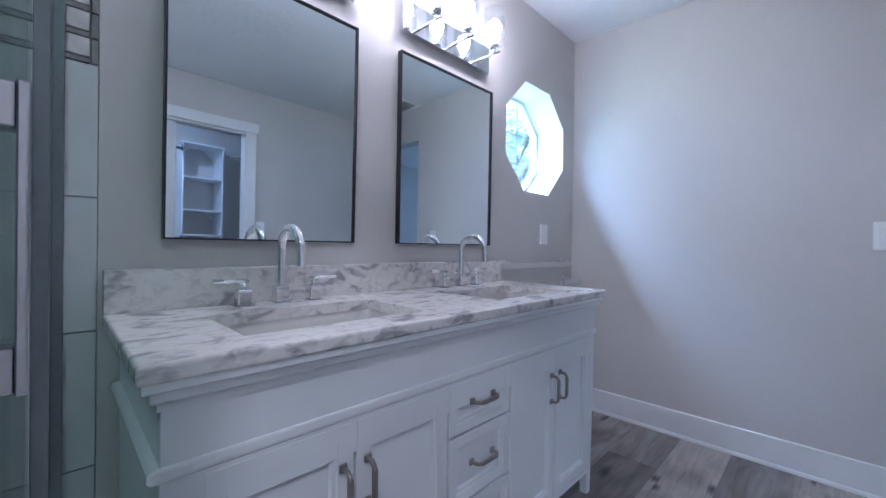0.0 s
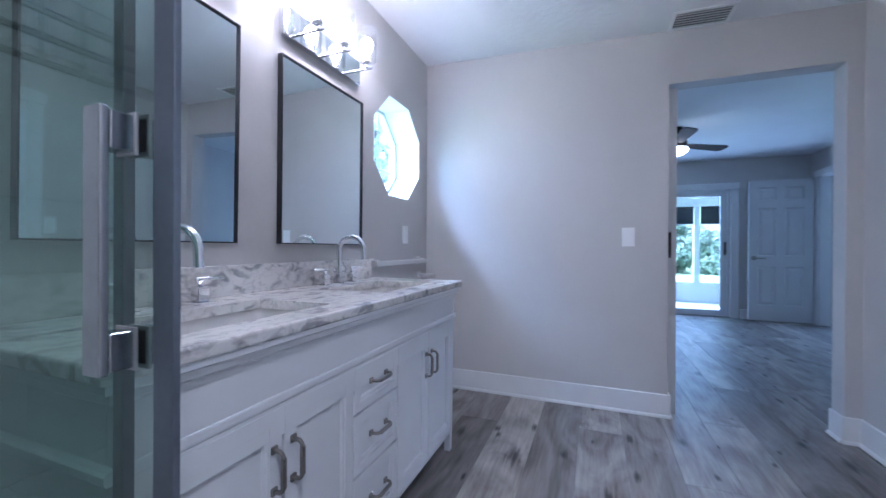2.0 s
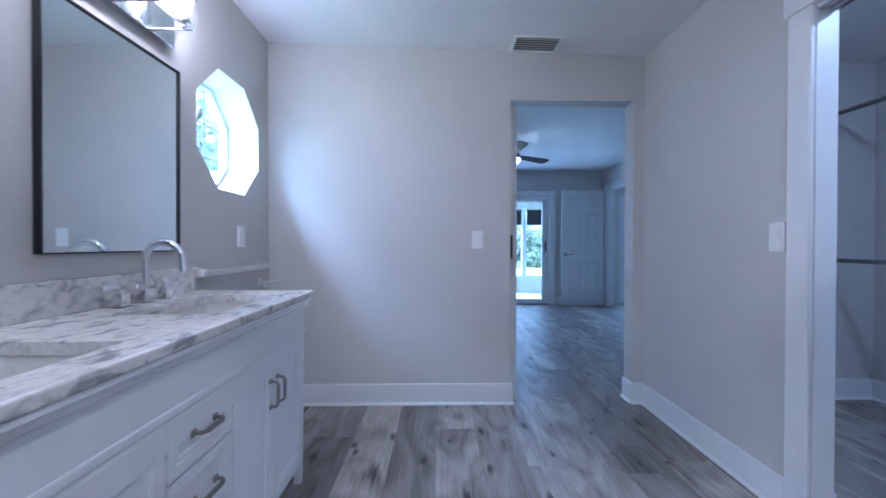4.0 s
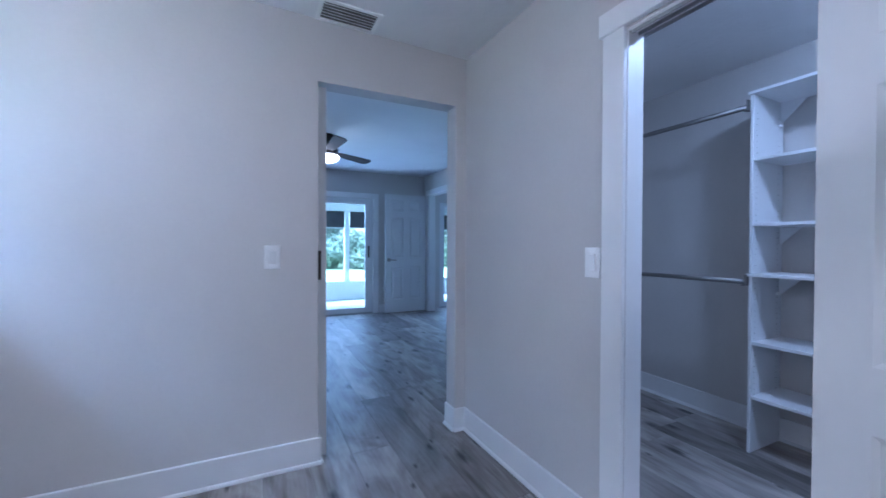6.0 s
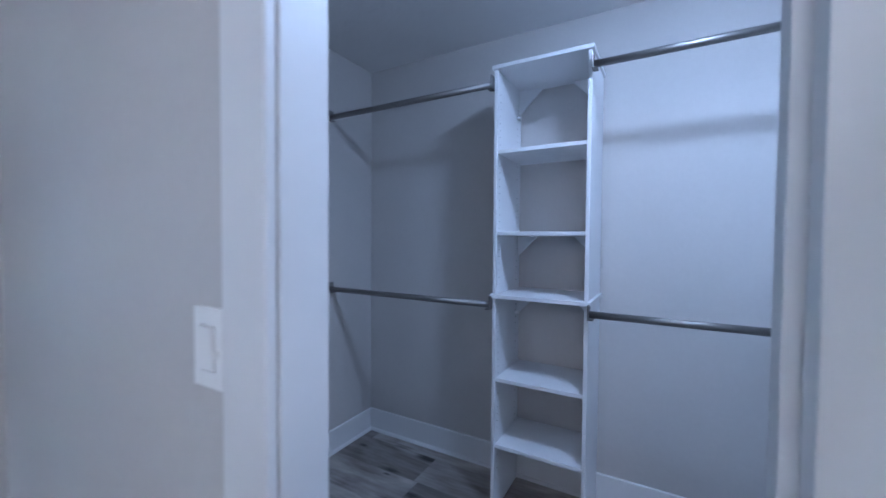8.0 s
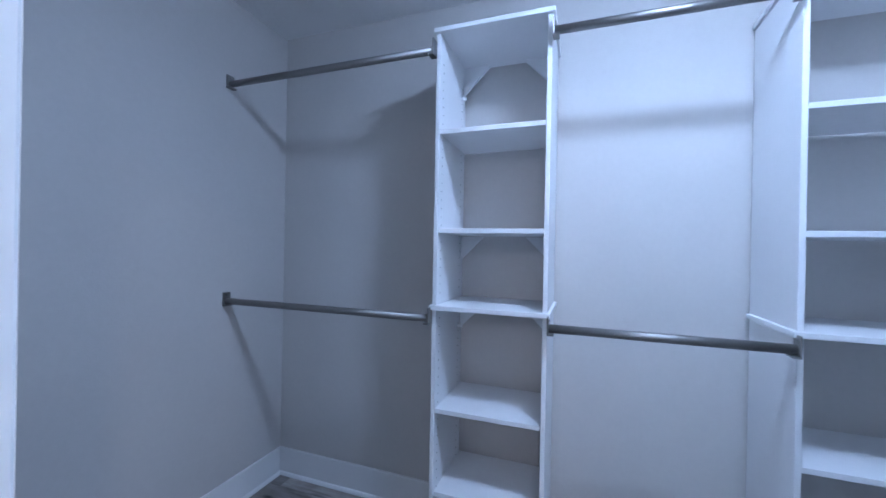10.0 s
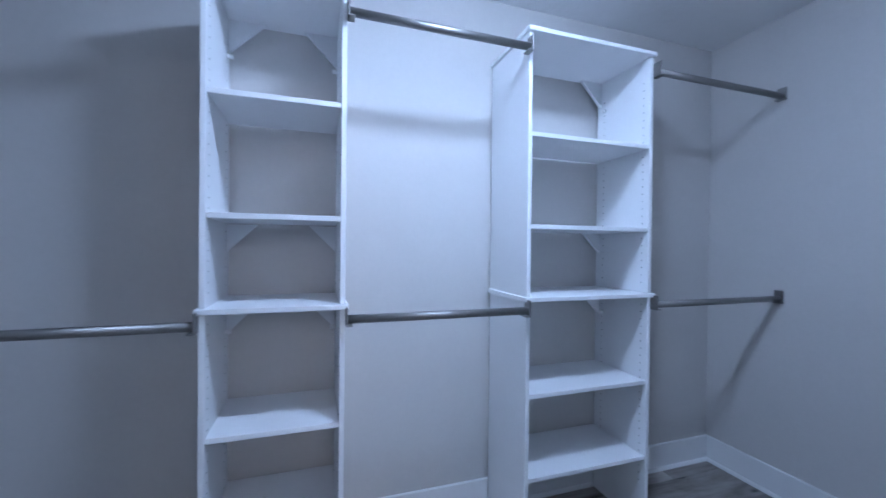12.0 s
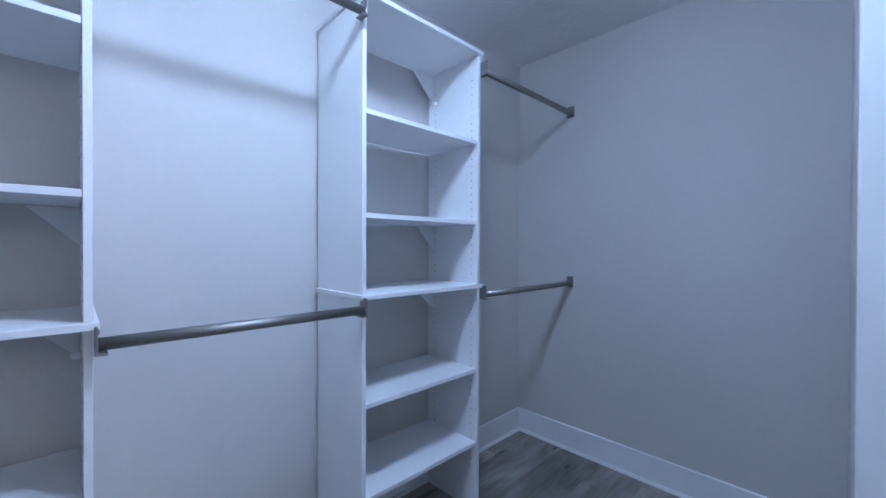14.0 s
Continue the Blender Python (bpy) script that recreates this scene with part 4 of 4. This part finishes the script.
# ---- shower: tiles, glass doors ----
shower = thing("shower_door", "greenish glass sliding shower doors with chrome frame, slid open", "shower door", pose(0, 0, 0))
part("panel", boxes((-0.75, 0.062, 0.4912, 0.4948, 0.09, 1.9)), SHOWER_GLASS, shower, "greenish clear glass")
part("panel", boxes((-0.778, -0.045, 0.522, 0.527, 0.09, 1.9)), SHOWER_GLASS, shower, "greenish clear glass")
part("edge_stile", boxes((0.061, 0.086, 0.4900, 0.4960, 0.085, 1.92), bevel=0.001), STILE, shower, "satin metal edge stile")
part("edge_stile", boxes((-0.046, -0.03, 0.519, 0.530, 0.085, 1.92), bevel=0.001), DARKSTEEL, shower, "dark metal edge stile")
part("wall_channel", boxes((WX + 0.001, WX + 0.022, 0.495, 0.545, 0.085, 1.92), bevel=0.002), DARKSTEEL, shower)
part("top_rail", boxes((WX + 0.001, RX - 0.001, 0.48, 0.555, 1.92, 1.97), bevel=0.004), CHROME, shower)
for x0, x1, y0, y1, g0, g1, w0, w1 in ((0.017, 0.040, 0.464, 0.471, 0.471, 0.4910, 0.488, 0.4910), (0.021, 0.046, 0.514, 0.521, 0.4950, 0.514, 0.4950, 0.498)):
    grip = part("handle", boxes((x0, x1, y0, y1, 0.934, 1.148), (x0 + 0.0005, x1 - 0.0005, g0, g1, 1.115, 1.146), (x0 + 0.0005, x1 - 0.0005, g0, g1, 0.936, 0.967), bevel=0.0015), GRIP, shower, "chrome square pull handle")
    for z in (0.9515, 1.1305):
        part("washer", boxes((x0 - 0.0015, x1 + 0.0015, w0, w1, z - 0.018, z + 0.018), bevel=0.0008), TRACKM, grip)
# unseen lamp, added to brighten the shower, vanity front and room
sl = thing("added_fill_light", "unseen round ceiling light added over the shower as fill", "ceiling light", pose(0.75, 0.05, ceiling_at(0.75), 0, 1.76))
bm = bmesh.new()
lathe(bm, [(0.07, -0.001), (0.095, -0.001), (0.095, -0.006), (0.07, -0.012), (0.068, -0.006)], 28)
part("trim_ring", bm, PLASTIC, sl)
bm = bmesh.new()
lathe(bm, [(0.069, -0.004), (0.04, -0.007), (0.001, -0.008)], 28)
part("lens", bm, FILL_LENS, sl, "glowing lens of the added fill light")
structure("shower_curb", boxes((WX, RX, 0.45, 0.60, 0, 0.08), bevel=0.006), TILE, "pale tiled shower curb", "curb")


def shower_tiles():
    g = 0.0015
    tile_mesh = {}
    def tile(name, y0, y1, z0, z1, mat, n=0.012):
        key = (round(y1 - y0, 4), round(z1 - z0, 4), mat.name, n)
        if key not in tile_mesh:
            w, h = (y1 - y0) / 2 - g, (z1 - z0) / 2 - g
            tile_mesh[key] = finish(boxes((-n, 0, -w, w, -h, h), bevel=0.001, seg=1), name, mat)
        ob = new(name, tile_mesh[key])
        ob.location = (WX, (y0 + y1) / 2, (z0 + z1) / 2)
        ob.parent = shower_wall
    shower_wall = bpy.data.objects["wall_shower"]
    zs = [-0.132, 0.19, 0.508, 0.829, 1.144, 1.457]
    for z0, z1 in zip(zs, zs[1:]):
        z0 = max(z0, 0)
        edge = 0.603
        y = edge - 0.078
        tile("tile", y, edge, z0, z1, TILE)
        while y > -0.55:
            tile("tile", max(y - 0.3, -0.6), y, z0, z1, TILE)
            y -= 0.3
    # mosaic band: bars and squares
    z = 1.457
    while z < 1.80:
        y = 0.603
        tile("tile", y - 0.016, y, z, z + 0.06, TILE_DARK)
        y -= 0.016
        while y > -0.55:
            tile("tile", y - 0.064, y, z, z + 0.014, TILE_DARK)
            tile("tile", y - 0.064, y, z + 0.014, z + 0.06, TILE_STONE)
            tile("tile", y - 0.078, y - 0.064, z, z + 0.06, TILE_DARK)
            y -= 0.078
        z += 0.06
        if z > 1.6:
            break
    z0 = z
    y = 0.603
    tile("tile", y - 0.078, y, z0, z0 + 0.32, TILE)
    tile("tile", y - 0.078, y, z0 + 0.32, z0 + 0.64, TILE)
    y -= 0.078
    while y > -0.55:
        tile("tile", max(y - 0.3, -0.6), y, z0, z0 + 0.32, TILE)
        tile("tile", max(y - 0.3, -0.6), y, z0 + 0.32, z0 + 0.64, TILE)
        y -= 0.3


# ---- closet ----
FX, BX = 3.045, CX1 - 0.001      # tower fronts and back
TX = CX1 - 0.02                  # tower backs clear the baseboard


def tower(y0, y1, shelf_tops, label):
    """A shelf tower: two sides with pin holes, six shelves, gusset braces behind, a deeper counter shelf in the middle."""
    ob = thing("closet_tower", label, "shelf unit", pose(FX, (y0 + y1) / 2, 0), "closet towers")
    w, d, t = (y1 - y0) / 2, TX - FX, 0.016
    for s in (-1, 1):
        a, b = sorted((s * w, s * (w - t)))
        part("side_panel", boxes((0, d, a, b, 0, 1.003), (0, d, a, b, 1.021, 2.03), bevel=0.001, seg=1), MELAMINE, ob)
        bm = bmesh.new()
        for z in np.arange(0.2, 1.95, 0.032):
            if abs(z - 1.01) < 0.03:
                continue
            for x in (0.035, d - 0.05):
                face = s * (w - t)
                rod(bm, (x, face - s * 0.0002, z), (x, face - s * 0.0008, z), 0.0024, seg=6, smooth=False)
        tagged(part("pin_hole_row", bm, RUBBER, ob, "rows of dark shelf pin holes"), kind="stuff")
    part("top_panel", boxes((-0.012, d, -w - 0.008, w + 0.008, 2.031, 2.048), bevel=0.0015, seg=1), MELAMINE, ob)
    part("middle_shelf", boxes((-0.014, d, -w - 0.01, w + 0.01, 1.0035, 1.0205), bevel=0.0015, seg=1), MELAMINE, ob)
    for z in shelf_tops:
        part("shelf", boxes((0.004, d - 0.004, -w + t + 0.001, w - t - 0.001, z - 0.017, z), bevel=0.001, seg=1), MELAMINE, ob)
    for z in (2.0305, 1.285, 1.003):
        for s in (-1, 1):
            bm = bmesh.new()
            y = s * (w - t - 0.001)
            prism(bm, [(y, z), (y - s * 0.12, z), (y, z - 0.12)] if z != 1.285 else [(y, z), (y - s * 0.1, z), (y, z - 0.1)], "x", d - 0.03, d - 0.014)
            part("gusset", bm, MELAMINE, ob, "triangular corner brace")
    for s in (-1, 1):
        for z in (1.885, 0.895):
            bm = bmesh.new()
            rod(bm, (d - 0.055, s * (w - t - 0.001), z), (d - 0.055, s * (w - t - 0.02), z), 0.008, seg=10)
            part("bracket", bm, PLASTIC, ob, "clear plastic bracket")
    return ob


tower(1.637, 2.053, (1.674, 1.306, 0.635, 0.326), "narrow white melamine closet tower with six open shelves")
tower(0.362, 0.966, (1.655, 1.30, 0.645, 0.32), "wide white melamine closet tower with six open shelves")


def closet_rod(y0, y1, z, ends):
    ob = thing("closet_rod", "satin metal hanging rod between closet supports", "closet rod", pose(3.03, (y0 + y1) / 2, z), "closet rods")
    h = (y1 - y0) / 2
    bm = bmesh.new()
    rod(bm, (0, -h + 0.003, 0), (0, h - 0.003, 0), 0.0145, seg=20)
    part("pole", bm, STEEL, ob)
    for s in ends:
        bm = bmesh.new()
        a, b = sorted((s * h, s * (h - 0.006)))
        box(bm, -0.02, 0.02, a, b, -0.022, 0.04, bevel=0.002)
        a, b = sorted((s * h, s * (h - 0.022)))
        box(bm, -0.021, 0.021, a, b, -0.022, -0.016, bevel=0.002)
        rod(bm, (0, s * (h - 0.006), 0.028), (0, s * (h - 0.009), 0.028), 0.005, seg=8)
        part("bracket", bm, STEEL, ob, "metal rod bracket")
    return ob


for z in (1.962, 0.973):
    closet_rod(2.054, CY1, z, (1, -1))
    closet_rod(0.967, 1.636, z, (1, -1))
    closet_rod(CY0, 0.361, z, (1, -1))

# closet ceiling lamp
cl = thing("closet_light", "round frosted flush ceiling light, lit", "ceiling light", pose(2.43, 1.22, HC))
bm = bmesh.new()
lathe(bm, [(0.001, 0), (0.118, 0), (0.122, -0.01), (0.118, -0.02), (0.001, -0.02)], 32)
part("base_ring", bm, NICKEL, cl, "brushed nickel ring")
bm = bmesh.new()
lathe(bm, [(0.11, -0.02), (0.108, -0.036), (0.09, -0.056), (0.052, -0.068), (0.001, -0.073)], 32)
part("dome", bm, CLOSET_DOME, cl, "frosted glass dome")

# ---- bedroom ceiling fan ----
fan = thing("ceiling_fan", "dark three-blade ceiling fan with a lit frosted bowl", "ceiling fan", pose(1.25, 5.3, HB))
bm = bmesh.new()
lathe(bm, [(0.001, 0), (0.075, 0), (0.075, -0.02), (0.05, -0.06), (0.02, -0.07), (0.02, -0.12), (0.001, -0.12)], 24)
part("canopy", bm, DARK, fan)
bm = bmesh.new()
lathe(bm, [(0.001, -0.11), (0.05, -0.115), (0.11, -0.14), (0.12, -0.165), (0.12, -0.21), (0.105, -0.235), (0.001, -0.235)], 32)
part("motor_housing", bm, DARK, fan)
bm = bmesh.new()
lathe(bm, [(0.125, -0.235), (0.13, -0.25), (0.118, -0.275), (0.085, -0.297), (0.045, -0.308), (0.001, -0.311)], 32)
part("light_bowl", bm, DOME, fan, "lit frosted glass bowl")
for k, a in enumerate((-88, 32, 152)):
    bm = bmesh.new()
    outline = [(0.12, -0.035), (0.2, -0.05), (0.62, -0.07), (0.66, -0.05), (0.67, 0.0), (0.66, 0.05), (0.62, 0.07), (0.2, 0.05), (0.12, 0.035)]
    prism(bm, outline, "z", -0.004, 0.004)
    bm.transform(pose(0, 0, -0.19, 0, 0, a) @ pose(0, 0, 0, -13))
    part("blade", bm, BLADE, fan, "dark wood blade")

# ---- floor planks ----
floor = structure("floor", boxes((-1.04, 7.0, -0.75, BY1, -0.1, -0.004)), WOOD, "grey-brown oak plank floor", "floor")
PW, PL = 0.228, 1.52
plank_mesh = {}


def plank(x0, x1, y0, y1):
    key = (round(x1 - x0, 3), round(y1 - y0, 3))
    if key not in plank_mesh:
        w, h = (x1 - x0) / 2 - 0.0004, (y1 - y0) / 2 - 0.0004
        plank_mesh[key] = finish(boxes((-w, w, -h, h, -0.004, 0), bevel=0.0012, seg=1), "plank", WOOD)
    ob = new("plank", plank_mesh[key])
    ob.location = ((x0 + x1) / 2, (y0 + y1) / 2, 0)
    ob.parent = floor


shower_tiles()
prng = random.Random(11)
col = 0
x = -0.815
JOINTS = {5: 2.64, 7: 2.26, 9: 2.195, 6: 3.02}
while x < 3.39:
    x1 = min(x + PW, 3.39)
    y = -0.6 - prng.uniform(0, PL)
    if col in JOINTS:
        y = JOINTS[col] - 3 * PL
    col += 1
    while y < BY1:
        a, b = max(y, -0.6), min(y + PL, BY1)
        if b - a > 0.02:
            plank(x, x1, a, b)
        y += PL
    x += PW
structure("floor_far", boxes((3.39, 7.0, 3.1, BY1, -0.004, 0), (BX0, -0.8, BY0, BY1, -0.004, 0)), WOOD, "grey-brown oak floor of the next room", "floor")
